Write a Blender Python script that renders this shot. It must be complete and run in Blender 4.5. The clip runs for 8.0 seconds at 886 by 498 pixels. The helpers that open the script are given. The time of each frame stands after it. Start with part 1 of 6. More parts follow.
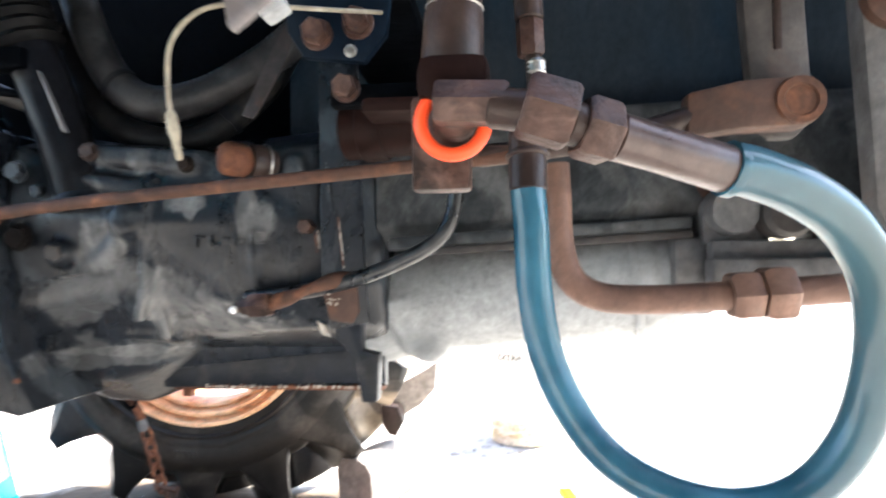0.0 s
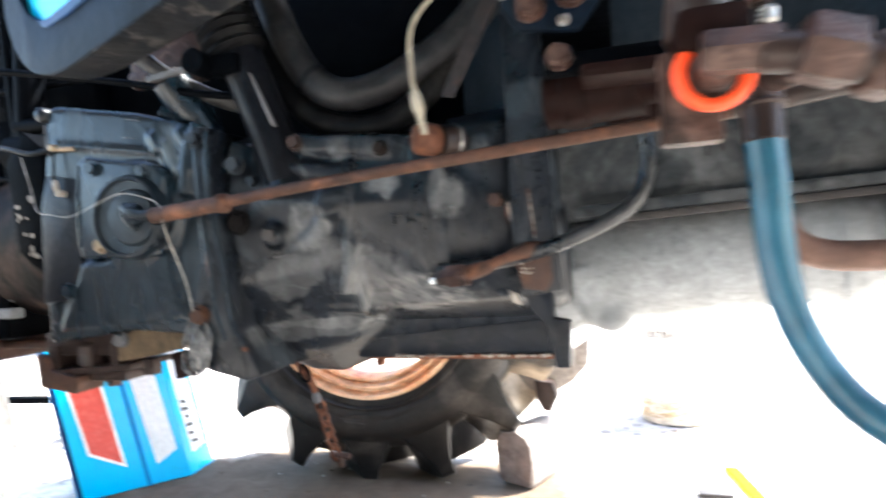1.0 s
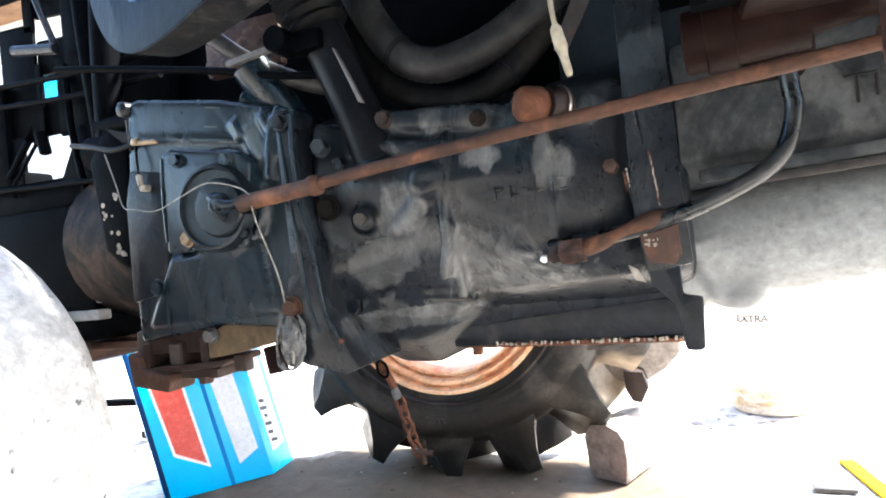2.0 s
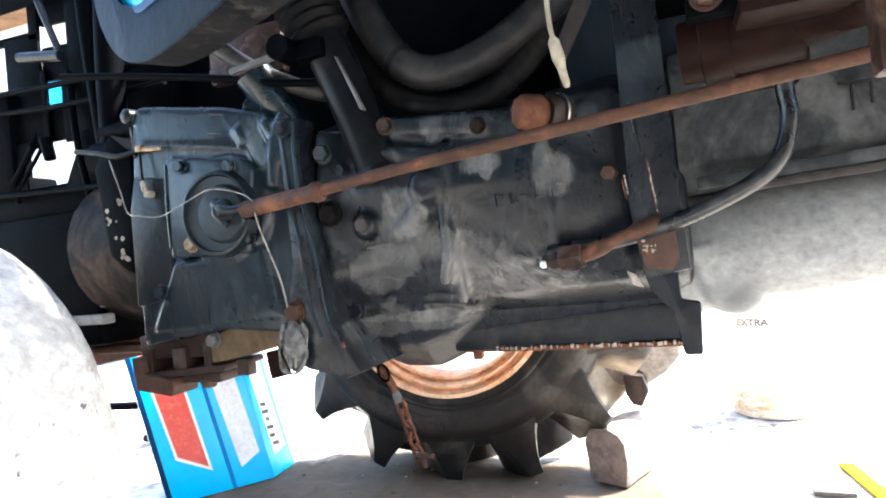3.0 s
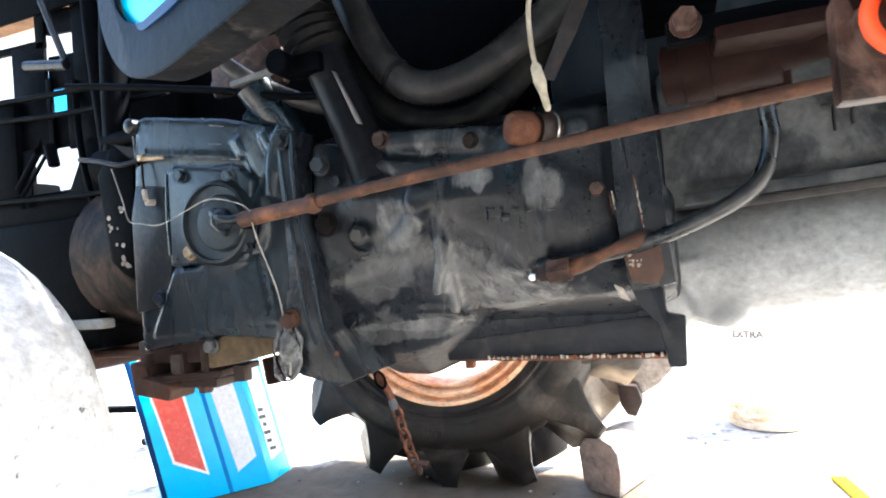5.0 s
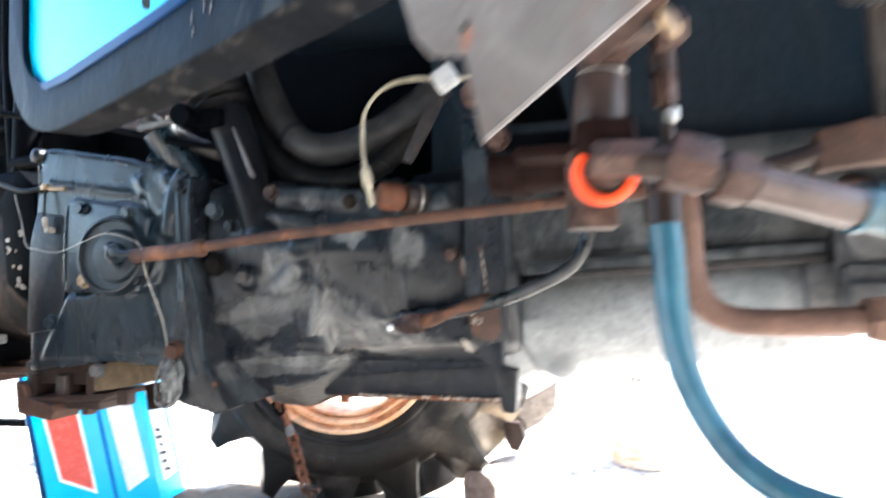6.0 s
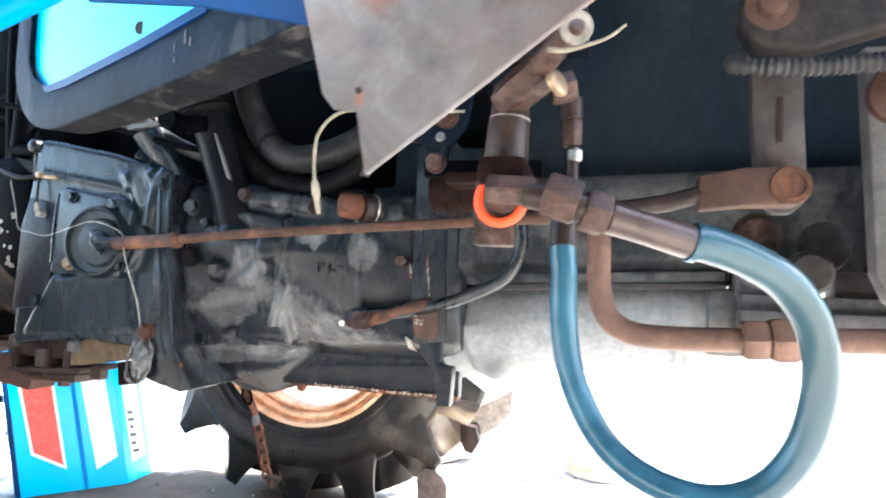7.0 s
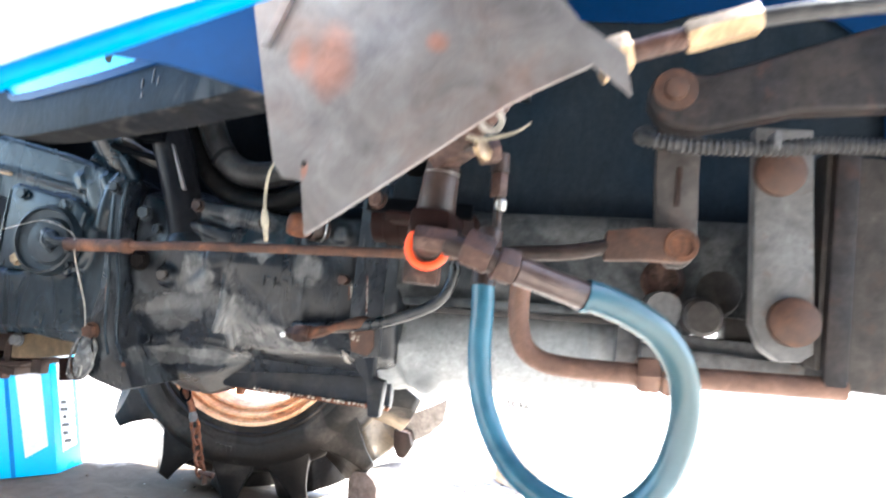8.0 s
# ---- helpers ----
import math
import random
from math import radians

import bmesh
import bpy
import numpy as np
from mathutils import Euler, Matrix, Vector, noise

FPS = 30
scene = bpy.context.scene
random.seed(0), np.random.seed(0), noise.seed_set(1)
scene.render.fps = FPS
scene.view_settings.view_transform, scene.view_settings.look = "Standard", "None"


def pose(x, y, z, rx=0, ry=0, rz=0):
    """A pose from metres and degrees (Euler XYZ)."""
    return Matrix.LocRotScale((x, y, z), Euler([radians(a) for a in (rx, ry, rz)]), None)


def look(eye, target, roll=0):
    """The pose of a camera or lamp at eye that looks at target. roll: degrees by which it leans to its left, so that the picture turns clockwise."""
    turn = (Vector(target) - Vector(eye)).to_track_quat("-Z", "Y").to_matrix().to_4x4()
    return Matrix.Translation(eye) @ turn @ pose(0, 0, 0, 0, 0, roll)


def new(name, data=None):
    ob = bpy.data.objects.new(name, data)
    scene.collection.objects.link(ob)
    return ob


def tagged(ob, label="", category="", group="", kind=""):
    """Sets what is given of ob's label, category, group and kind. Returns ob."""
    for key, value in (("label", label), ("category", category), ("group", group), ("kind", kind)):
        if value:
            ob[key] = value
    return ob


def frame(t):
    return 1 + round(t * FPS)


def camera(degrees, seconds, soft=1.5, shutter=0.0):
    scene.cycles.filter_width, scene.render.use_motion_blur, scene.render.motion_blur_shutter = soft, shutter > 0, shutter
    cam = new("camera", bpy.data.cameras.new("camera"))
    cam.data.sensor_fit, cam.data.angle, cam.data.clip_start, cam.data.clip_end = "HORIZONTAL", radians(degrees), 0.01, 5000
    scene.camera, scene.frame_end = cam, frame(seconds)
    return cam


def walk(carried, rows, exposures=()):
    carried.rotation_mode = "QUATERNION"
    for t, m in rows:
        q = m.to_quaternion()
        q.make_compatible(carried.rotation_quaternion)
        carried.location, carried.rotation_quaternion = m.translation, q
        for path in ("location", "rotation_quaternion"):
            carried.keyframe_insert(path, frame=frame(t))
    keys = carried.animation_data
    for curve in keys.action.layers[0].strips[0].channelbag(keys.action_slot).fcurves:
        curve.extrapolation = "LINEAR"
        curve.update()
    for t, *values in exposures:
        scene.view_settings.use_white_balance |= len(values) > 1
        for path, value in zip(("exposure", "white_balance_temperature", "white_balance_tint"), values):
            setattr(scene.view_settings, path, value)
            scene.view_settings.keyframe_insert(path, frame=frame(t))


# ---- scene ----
cam = camera(72.0, 8.0, soft=1.9, shutter=0.9)
PATH = [
    (0, (0.116, 0.093, 0.672), (-0.067, 2.085, 0.716), -0.8),
    (0.2, (0.113, 0.074, 0.673), (-0.127, 2.060, 0.693), -1.6),
    (0.5, (0.095, 0.051, 0.667), (-0.296, 2.011, 0.71), -0.8),
    (0.7, (0.068, 0.047, 0.652), (-0.403, 1.991, 0.664), -1.5),
    (1, (0.026, 0.054, 0.656), (-0.529, 1.976, 0.662), -2.9),
    (1.2, (-0.007, 0.070, 0.662), (-0.631, 1.970, 0.673), -3.8),
    (1.5, (-0.056, 0.086, 0.659), (-0.763, 1.957, 0.683), -4.7),
    (1.7, (-0.064, 0.096, 0.637), (-0.778, 1.964, 0.642), -5.2),
    (2.8, (-0.059, 0.087, 0.638), (-0.771, 1.956, 0.658), -5.3),
    (3, (-0.059, 0.086, 0.64), (-0.774, 1.954, 0.659), -5.3),
    (3.5, (-0.048, 0.083, 0.645), (-0.766, 1.949, 0.668), -5.4),
    (4, (-0.045, 0.078, 0.646), (-0.764, 1.943, 0.674), -5.3),
    (4.2, (-0.048, 0.074, 0.646), (-0.76, 1.943, 0.679), -5.3),
    (5.3, (-0.026, 0.073, 0.645), (-0.745, 1.939, 0.699), -4.1),
    (5.5, (0.003, 0.061, 0.656), (-0.674, 1.941, 0.731), -2.6),
    (5.8, (0.050, 0.025, 0.671), (-0.541, 1.934, 0.741), -1.7),
    (6, (0.09, 0.001, 0.679), (-0.435, 1.928, 0.79), -0.8),
    (6.2, (0.118, -0.037, 0.694), (-0.393, 1.893, 0.819), 0.2),
    (6.5, (0.148, -0.052, 0.695), (-0.352, 1.879, 0.848), 1.8),
    (6.8, (0.165, -0.086, 0.680), (-0.326, 1.848, 0.816), 2.7),
    (7, (0.179, -0.081, 0.672), (-0.319, 1.85, 0.816), 3.0),
    (7.3, (0.197, -0.101, 0.691), (-0.236, 1.845, 0.855), 3.7),
    (7.5, (0.208, -0.109, 0.681), (-0.192, 1.845, 0.828), 4.8),
    (7.6, (0.209, -0.126, 0.678), (-0.172, 1.832, 0.823), 5.8),
    (7.8, (0.209, -0.143, 0.688), (-0.152, 1.817, 0.847), 6.6),
    (8, (0.218, -0.158, 0.708), (-0.132, 1.804, 0.868), 6.6),
]
walk(cam, [(t, look(eye, target, roll)) for t, eye, target, roll in PATH],
     exposures=[(0.0, 3.15, 6150, 8), (5.0, 3.17, 6150, 8), (6.0, 3.40, 6050, 8), (6.5, 3.50, 6000, 8), (8.0, 3.55, 6000, 8)])

# ---------------------------------------------------------------- world and light
world = bpy.data.worlds.new("sky")
scene.world = world
world.use_nodes = True
wt = world.node_tree
wt.nodes.clear()
SUN = Vector((0.50, 0.38, 0.78)).normalized()
sky = wt.nodes.new("ShaderNodeTexSky")
sky.sky_type = "NISHITA"
sky.sun_disc = False
sky.sun_elevation = math.asin(SUN.z)
sky.sun_rotation = math.atan2(SUN.x, SUN.y)
sky.dust_density = 2.0
bg = wt.nodes.new("ShaderNodeBackground")
bg.inputs["Strength"].default_value = 0.17
wo = wt.nodes.new("ShaderNodeOutputWorld")
wt.links.new(sky.outputs[0], bg.inputs["Color"])
wt.links.new(bg.outputs[0], wo.inputs["Surface"])
sun_data = bpy.data.lights.new("sun", "SUN")
sun_data.energy = 5.0
sun_data.angle = radians(6.0)
sun_data.color = (1.0, 0.95, 0.88)
sun = new("sun", sun_data)
sun.matrix_basis = look(SUN * 20, (0, 0, 0))


# ---------------------------------------------------------------- materials
def mat(name, base, dust=None, dust_amount=0.4, scale=9.0, rough=0.5, metal=0.0, grain=90.0, bump=0.25,
        streak=1.0, third=None, third_amount=0.0, third_scale=25.0, vary=0.25, coat=0.0, contrast=0.12, spec=0.3, edge=0.04, runs=0.0,
        lump=0.0, lump_scale=24.0, patches=(), stains=(), stain_colour=(0.06, 0.05, 0.04), film=(), film_colour=(0.05, 0.046, 0.042), scrapes=(), mottle=0.32, harsh=0.53):
    """A surface with a base colour, a layer of dust or wear in patches, spots of a third colour and fine relief."""
    m = bpy.data.materials.new(name)
    m.use_nodes = True
    nt = m.node_tree
    n, l = nt.nodes, nt.links
    p = n["Principled BSDF"]
    co = n.new("ShaderNodeNewGeometry")
    stretch = n.new("ShaderNodeMapping")
    stretch.inputs["Scale"].default_value = (1, 1, 1 / streak)
    l.new(co.outputs["Position"], stretch.inputs["Vector"])

    def noise_at(s, detail, vec, distortion=0.0, harsh=0.62):
        t = n.new("ShaderNodeTexNoise")
        t.inputs["Scale"].default_value = s
        t.inputs["Detail"].default_value = detail
        t.inputs["Roughness"].default_value = harsh
        t.inputs["Distortion"].default_value = distortion
        l.new(vec, t.inputs["Vector"])
        return t.outputs["Fac"]

    def step(fac, at, width):
        r = n.new("ShaderNodeMapRange")
        r.inputs["From Min"].default_value = at - width
        r.inputs["From Max"].default_value = at + width
        l.new(fac, r.inputs["Value"])
        return r.outputs["Result"]

    def mix(fac, a, b):
        x = n.new("ShaderNodeMix")
        x.data_type = "RGBA"
        if isinstance(fac, float):
            x.inputs[0].default_value = fac
        else:
            l.new(fac, x.inputs[0])
        for socket, v in ((x.inputs[6], a), (x.inputs[7], b)):
            if isinstance(v, tuple):
                socket.default_value = (*v, 1)
            else:
                l.new(v, socket)
        return x.outputs[2]

    def blobs(spots):
        """Soft patches at given places: centre, radii along x, y and z, and weight."""
        total = None
        for cx, cy, cz, rx, ry, rz, weight in spots:
            mp = n.new("ShaderNodeMapping")
            mp.inputs["Location"].default_value = (-cx / rx, -cy / ry, -cz / rz)
            mp.inputs["Scale"].default_value = (1 / rx, 1 / ry, 1 / rz)
            l.new(co.outputs["Position"], mp.inputs["Vector"])
            ln = n.new("ShaderNodeVectorMath")
            ln.operation = "LENGTH"
            l.new(mp.outputs[0], ln.inputs[0])
            fall = n.new("ShaderNodeMapRange")
            fall.interpolation_type = "SMOOTHSTEP"
            fall.inputs["From Min"].default_value, fall.inputs["From Max"].default_value = 1.25, 0.25
            fall.inputs["To Max"].default_value = weight
            l.new(ln.outputs["Value"], fall.inputs["Value"])
            if total is None:
                total = fall.outputs[0]
            else:
                ad = n.new("ShaderNodeMath")
                l.new(total, ad.inputs[0])
                l.new(fall.outputs[0], ad.inputs[1])
                total = ad.outputs[0]
        return total

    def plus(a, b):
        ad = n.new("ShaderNodeMath")
        l.new(a, ad.inputs[0])
        l.new(b, ad.inputs[1])
        return ad.outputs[0]

    fine = noise_at(grain, 6, co.outputs["Position"])
    big = noise_at(scale, 9, stretch.outputs[0], 0.9, harsh)
    darker = tuple(c * (1 - vary) for c in base)
    lighter = tuple(min(1, c * (1 + vary)) for c in base)
    colour = mix(step(fine, 0.5, 0.2), darker, lighter)
    if third:
        spots = step(noise_at(third_scale, 5, co.outputs["Position"], 0.3), 1 - third_amount, edge)
        colour = mix(spots, colour, third)
    if film:
        drips = n.new("ShaderNodeMapping")
        drips.inputs["Scale"].default_value = (1, 1, 0.38)
        l.new(co.outputs["Position"], drips.inputs["Vector"])
        soft = noise_at(24.0, 7, drips.outputs[0], 0.7, 0.60)
        colour = mix(step(plus(soft, blobs(film)), 0.92, 0.045), colour, film_colour)
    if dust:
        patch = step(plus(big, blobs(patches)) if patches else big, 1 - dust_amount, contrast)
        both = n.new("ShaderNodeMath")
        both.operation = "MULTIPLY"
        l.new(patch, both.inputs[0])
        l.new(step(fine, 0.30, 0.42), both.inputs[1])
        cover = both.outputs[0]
        if runs:
            long_way = n.new("ShaderNodeMapping")
            long_way.inputs["Scale"].default_value = (1, 1, 0.16)
            l.new(co.outputs["Position"], long_way.inputs["Vector"])
            run = step(noise_at(42, 5, long_way.outputs[0], 0.5), 0.47, 0.13)
            less = n.new("ShaderNodeMapRange")
            less.inputs["To Min"].default_value = 1 - runs
            l.new(run, less.inputs["Value"])
            again = n.new("ShaderNodeMath")
            again.operation = "MULTIPLY"
            l.new(cover, again.inputs[0])
            l.new(less.outputs[0], again.inputs[1])
            cover = again.outputs[0]
        colour = mix(cover, colour, dust)
    for tilt, where, worn in scrapes:
        way = n.new("ShaderNodeMapping")
        way.vector_type = "TEXTURE"
        way.inputs["Rotation"].default_value = (0, radians(tilt), 0)
        way.inputs["Scale"].default_value = (1, 1, 14)
        l.new(co.outputs["Position"], way.inputs["Vector"])
        both = n.new("ShaderNodeMath")
        both.operation = "MULTIPLY"
        l.new(step(noise_at(70, 3, way.outputs[0], 0.2), 0.57, 0.07), both.inputs[0])
        l.new(blobs(where), both.inputs[1])
        colour = mix(both.outputs[0], colour, worn)
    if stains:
        blotch = step(plus(big, blobs(stains)), 1.0, 0.22)
        colour = mix(blotch, colour, stain_colour)
    if mottle:
        uneven = n.new("ShaderNodeMapRange")
        uneven.inputs["From Min"].default_value, uneven.inputs["From Max"].default_value = 0.30, 0.70
        uneven.inputs["To Min"].default_value, uneven.inputs["To Max"].default_value = 1 - mottle, 1 + mottle
        l.new(noise_at(grain * 0.3, 8, stretch.outputs[0], 0.6, 0.68), uneven.inputs["Value"])
        grey = n.new("ShaderNodeCombineColor")
        for k in range(3):
            l.new(uneven.outputs[0], grey.inputs[k])
        mul = n.new("ShaderNodeMix")
        mul.data_type, mul.blend_type = "RGBA", "MULTIPLY"
        mul.inputs[0].default_value = 1.0
        l.new(colour, mul.inputs[6])
        l.new(grey.outputs[0], mul.inputs[7])
        colour = mul.outputs[2]
    l.new(colour, p.inputs["Base Color"])
    rr = n.new("ShaderNodeMapRange")
    rr.inputs["To Min"].default_value = max(0.05, rough - 0.15)
    rr.inputs["To Max"].default_value = min(1.0, rough + 0.18)
    l.new(big, rr.inputs["Value"])
    if stains:
        wet = n.new("ShaderNodeMix")
        l.new(blotch, wet.inputs[0])
        l.new(rr.outputs[0], wet.inputs[2])
        wet.inputs[3].default_value = 0.55
        l.new(wet.outputs[0], p.inputs["Roughness"])
    else:
        l.new(rr.outputs[0], p.inputs["Roughness"])
    p.inputs["Metallic"].default_value = metal
    p.inputs["Specular IOR Level"].default_value = spec
    p.inputs["Coat Weight"].default_value = coat
    p.inputs["Coat Roughness"].default_value = 0.15
    if bump:
        bm_ = n.new("ShaderNodeBump")
        bm_.inputs["Strength"].default_value = bump
        bm_.inputs["Distance"].default_value = 0.002
        l.new(fine, bm_.inputs["Height"])
        if lump:
            cast = n.new("ShaderNodeBump")
            cast.inputs["Strength"].default_value = lump
            cast.inputs["Distance"].default_value = 0.01
            l.new(noise_at(lump_scale, 3, co.outputs["Position"], 0.4), cast.inputs["Height"])
            l.new(cast.outputs[0], bm_.inputs["Normal"])
        l.new(bm_.outputs[0], p.inputs["Normal"])
    return m


# bluish for the sky it mirrors; film is dust and also brightens the lower casting
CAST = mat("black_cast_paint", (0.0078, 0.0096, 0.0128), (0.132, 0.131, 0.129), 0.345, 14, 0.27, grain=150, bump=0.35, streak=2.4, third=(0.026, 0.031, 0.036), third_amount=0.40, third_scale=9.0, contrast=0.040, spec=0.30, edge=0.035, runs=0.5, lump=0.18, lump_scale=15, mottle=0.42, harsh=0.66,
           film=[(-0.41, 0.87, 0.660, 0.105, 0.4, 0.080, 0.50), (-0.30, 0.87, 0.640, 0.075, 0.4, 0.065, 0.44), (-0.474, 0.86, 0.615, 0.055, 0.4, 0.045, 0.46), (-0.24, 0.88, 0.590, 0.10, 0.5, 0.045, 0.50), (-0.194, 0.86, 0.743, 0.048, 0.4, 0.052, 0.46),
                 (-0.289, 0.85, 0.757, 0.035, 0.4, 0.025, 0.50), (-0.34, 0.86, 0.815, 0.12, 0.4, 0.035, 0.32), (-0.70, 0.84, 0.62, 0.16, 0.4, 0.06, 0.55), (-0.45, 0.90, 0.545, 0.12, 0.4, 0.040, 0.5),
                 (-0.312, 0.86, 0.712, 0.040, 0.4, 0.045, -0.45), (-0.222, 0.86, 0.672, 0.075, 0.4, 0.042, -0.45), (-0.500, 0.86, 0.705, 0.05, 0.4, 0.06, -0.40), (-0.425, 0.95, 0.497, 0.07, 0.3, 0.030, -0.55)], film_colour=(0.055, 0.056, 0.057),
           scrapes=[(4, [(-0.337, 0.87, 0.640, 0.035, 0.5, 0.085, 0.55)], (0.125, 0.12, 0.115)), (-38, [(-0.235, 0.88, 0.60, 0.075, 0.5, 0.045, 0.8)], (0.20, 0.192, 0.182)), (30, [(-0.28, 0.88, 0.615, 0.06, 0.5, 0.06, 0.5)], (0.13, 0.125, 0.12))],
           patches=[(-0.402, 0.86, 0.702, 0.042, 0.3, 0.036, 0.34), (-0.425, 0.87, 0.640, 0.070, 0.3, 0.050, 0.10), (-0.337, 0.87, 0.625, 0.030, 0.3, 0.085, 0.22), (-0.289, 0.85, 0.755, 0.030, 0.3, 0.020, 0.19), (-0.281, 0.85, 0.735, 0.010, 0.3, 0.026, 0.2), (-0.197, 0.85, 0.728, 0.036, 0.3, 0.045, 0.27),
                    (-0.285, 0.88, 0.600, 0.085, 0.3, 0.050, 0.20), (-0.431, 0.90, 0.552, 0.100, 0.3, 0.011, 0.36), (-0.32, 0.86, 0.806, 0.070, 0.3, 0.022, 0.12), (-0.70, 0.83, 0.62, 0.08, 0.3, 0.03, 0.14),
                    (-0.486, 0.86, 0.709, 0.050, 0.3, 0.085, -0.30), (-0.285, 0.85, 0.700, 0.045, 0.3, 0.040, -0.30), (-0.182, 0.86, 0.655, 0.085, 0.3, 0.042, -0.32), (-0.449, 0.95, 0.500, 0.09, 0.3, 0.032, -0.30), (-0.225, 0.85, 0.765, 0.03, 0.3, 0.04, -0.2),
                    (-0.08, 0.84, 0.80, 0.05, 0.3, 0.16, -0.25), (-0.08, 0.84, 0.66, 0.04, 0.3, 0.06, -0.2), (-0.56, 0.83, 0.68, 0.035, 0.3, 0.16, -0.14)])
# part of this blue is sky light on black paint, mixed into the colour
CAST_BLUE = mat("blue_black_paint", (0.0040, 0.0098, 0.0155), (0.034, 0.050, 0.064), 0.34, 9, 0.24, bump=0.25, streak=2.5, third=(0.0095, 0.019, 0.028), third_amount=0.45, third_scale=8, edge=0.05, contrast=0.06, spec=0.38, runs=0.5, lump=0.13, lump_scale=12, mottle=0.34, harsh=0.60,
                scrapes=[(-25, [(-0.62, 0.84, 0.82, 0.05, 0.5, 0.06, 0.7)], (0.13, 0.16, 0.18))])
CAST_DUSTY = mat("dusty_cast", (0.272, 0.278, 0.280), (0.168, 0.172, 0.174), 0.46, 4, 0.6, bump=0.4, streak=0.7, contrast=0.14, lump=0.25, lump_scale=10, third=(0.105, 0.106, 0.108), third_amount=0.39, third_scale=6, edge=0.07, mottle=0.18)
# near-black: the shade of deep recesses is put into the colour, with some grime
DARK = mat("shaded_grimy_black", (0.0014, 0.0018, 0.0026), (0.0034, 0.0036, 0.0040), 0.36, 11, 0.5, bump=0.4, spec=0.015, lump=0.15)
RAIL = mat("rail_paint", (0.0085, 0.0105, 0.0145), (0.040, 0.038, 0.036), 0.42, 12, 0.34, bump=0.3, spec=0.2, lump=0.2, mottle=0.45, harsh=0.62, contrast=0.07)
COLUMN = mat("black_gloss_paint", (0.0055, 0.0058, 0.0075), (0.018, 0.018, 0.019), 0.40, 12, 0.34, bump=0.1, spec=0.07, mottle=0.4)
BROWN = mat("oily_brown_rust", (0.022, 0.0135, 0.011), (0.046, 0.028, 0.022), 0.48, 22, 0.40, 0.05, bump=0.5, third=(0.015, 0.009, 0.008), third_amount=0.40, spec=0.25)
SLEEVE = mat("worn_brown_sleeve", (0.047, 0.029, 0.0245), (0.068, 0.045, 0.039), 0.45, 30, 0.30, 0.1, bump=0.25, third=(0.035, 0.019, 0.015), third_amount=0.34, third_scale=30, spec=0.45, contrast=0.12, edge=0.08, mottle=0.16)
BROWN_LIGHT = mat("brown_steel", (0.043, 0.022, 0.0165), (0.090, 0.055, 0.044), 0.45, 45, 0.44, 0.0, bump=0.5, third=(0.016, 0.009, 0.007), third_amount=0.45, third_scale=40, spec=0.2, contrast=0.08, edge=0.06, lump=0.22, lump_scale=60, mottle=0.4)
RED_BROWN = mat("red_brown_primer", (0.0098, 0.0042, 0.0034), (0.0145, 0.0070, 0.0058), 0.42, 25, 0.5, bump=0.4, spec=0.05)
RUST = mat("orange_rust", (0.150, 0.055, 0.026), (0.066, 0.027, 0.017), 0.52, 35, 0.72, 0.05, bump=0.9, third=(0.28, 0.115, 0.05), third_amount=0.38, third_scale=45, edge=0.08, lump=0.3, lump_scale=70)
RUST_ROD = mat("dark_rod_rust", (0.068, 0.028, 0.015), (0.036, 0.019, 0.013), 0.52, 30, 0.75, 0.0, bump=0.9, third=(0.135, 0.053, 0.024), third_amount=0.40, third_scale=26, edge=0.06, mottle=0.45)
RUST_DULL = mat("dull_rust", (0.062, 0.031, 0.021), (0.048, 0.031, 0.025), 0.5, 20, 0.6, 0.1, bump=0.6, third=(0.110, 0.048, 0.026), third_amount=0.42, third_scale=30, edge=0.1)
BRASS = mat("dirty_brass", (0.34, 0.24, 0.14), (0.16, 0.11, 0.07), 0.45, 60, 0.38, 0.6, bump=0.3)
STEEL = mat("worn_steel", (0.42, 0.41, 0.39), (0.14, 0.12, 0.10), 0.45, 60, 0.35, 0.8, bump=0.3)
RUBBER = mat("black_rubber", (0.0045, 0.0045, 0.005), (0.018, 0.017, 0.016), 0.43, 14, 0.5, bump=0.4, spec=0.06, contrast=0.08)
RUBBER_DRY = mat("dry_cracked_rubber", (0.0125, 0.0125, 0.0135), (0.036, 0.035, 0.035), 0.46, 16, 0.45, bump=0.6, spec=0.2, contrast=0.10, lump=0.2, mottle=0.4)
RUBBER_GREY = mat("grey_rubber_tube", (0.020, 0.020, 0.021), (0.050, 0.048, 0.047), 0.48, 30, 0.42, bump=0.2, spec=0.25)
TYRE = mat("tyre_rubber", (0.0105, 0.0095, 0.009), (0.058, 0.050, 0.044), 0.42, 8, 0.36, bump=0.5, spec=0.28, lump=0.15, contrast=0.08, runs=0.3,
           stains=[(-0.21, 2.02, 0.28, 0.17, 0.32, 0.21, 1.6)], stain_colour=(0.34, 0.275, 0.205))
TYRE_MUD = mat("dried_mud_tyre", (0.66, 0.64, 0.61), (0.46, 0.44, 0.415), 0.46, 14, 0.9, bump=1.0, third=(0.09, 0.088, 0.085), third_amount=0.335, third_scale=30, lump=0.5, lump_scale=30)
RIM = mat("orange_rim_paint", (0.76, 0.38, 0.19), (0.82, 0.58, 0.38), 0.46, 10, 0.5, bump=0.4, third=(0.40, 0.15, 0.065), third_amount=0.38, third_scale=22, edge=0.08, streak=0.6)
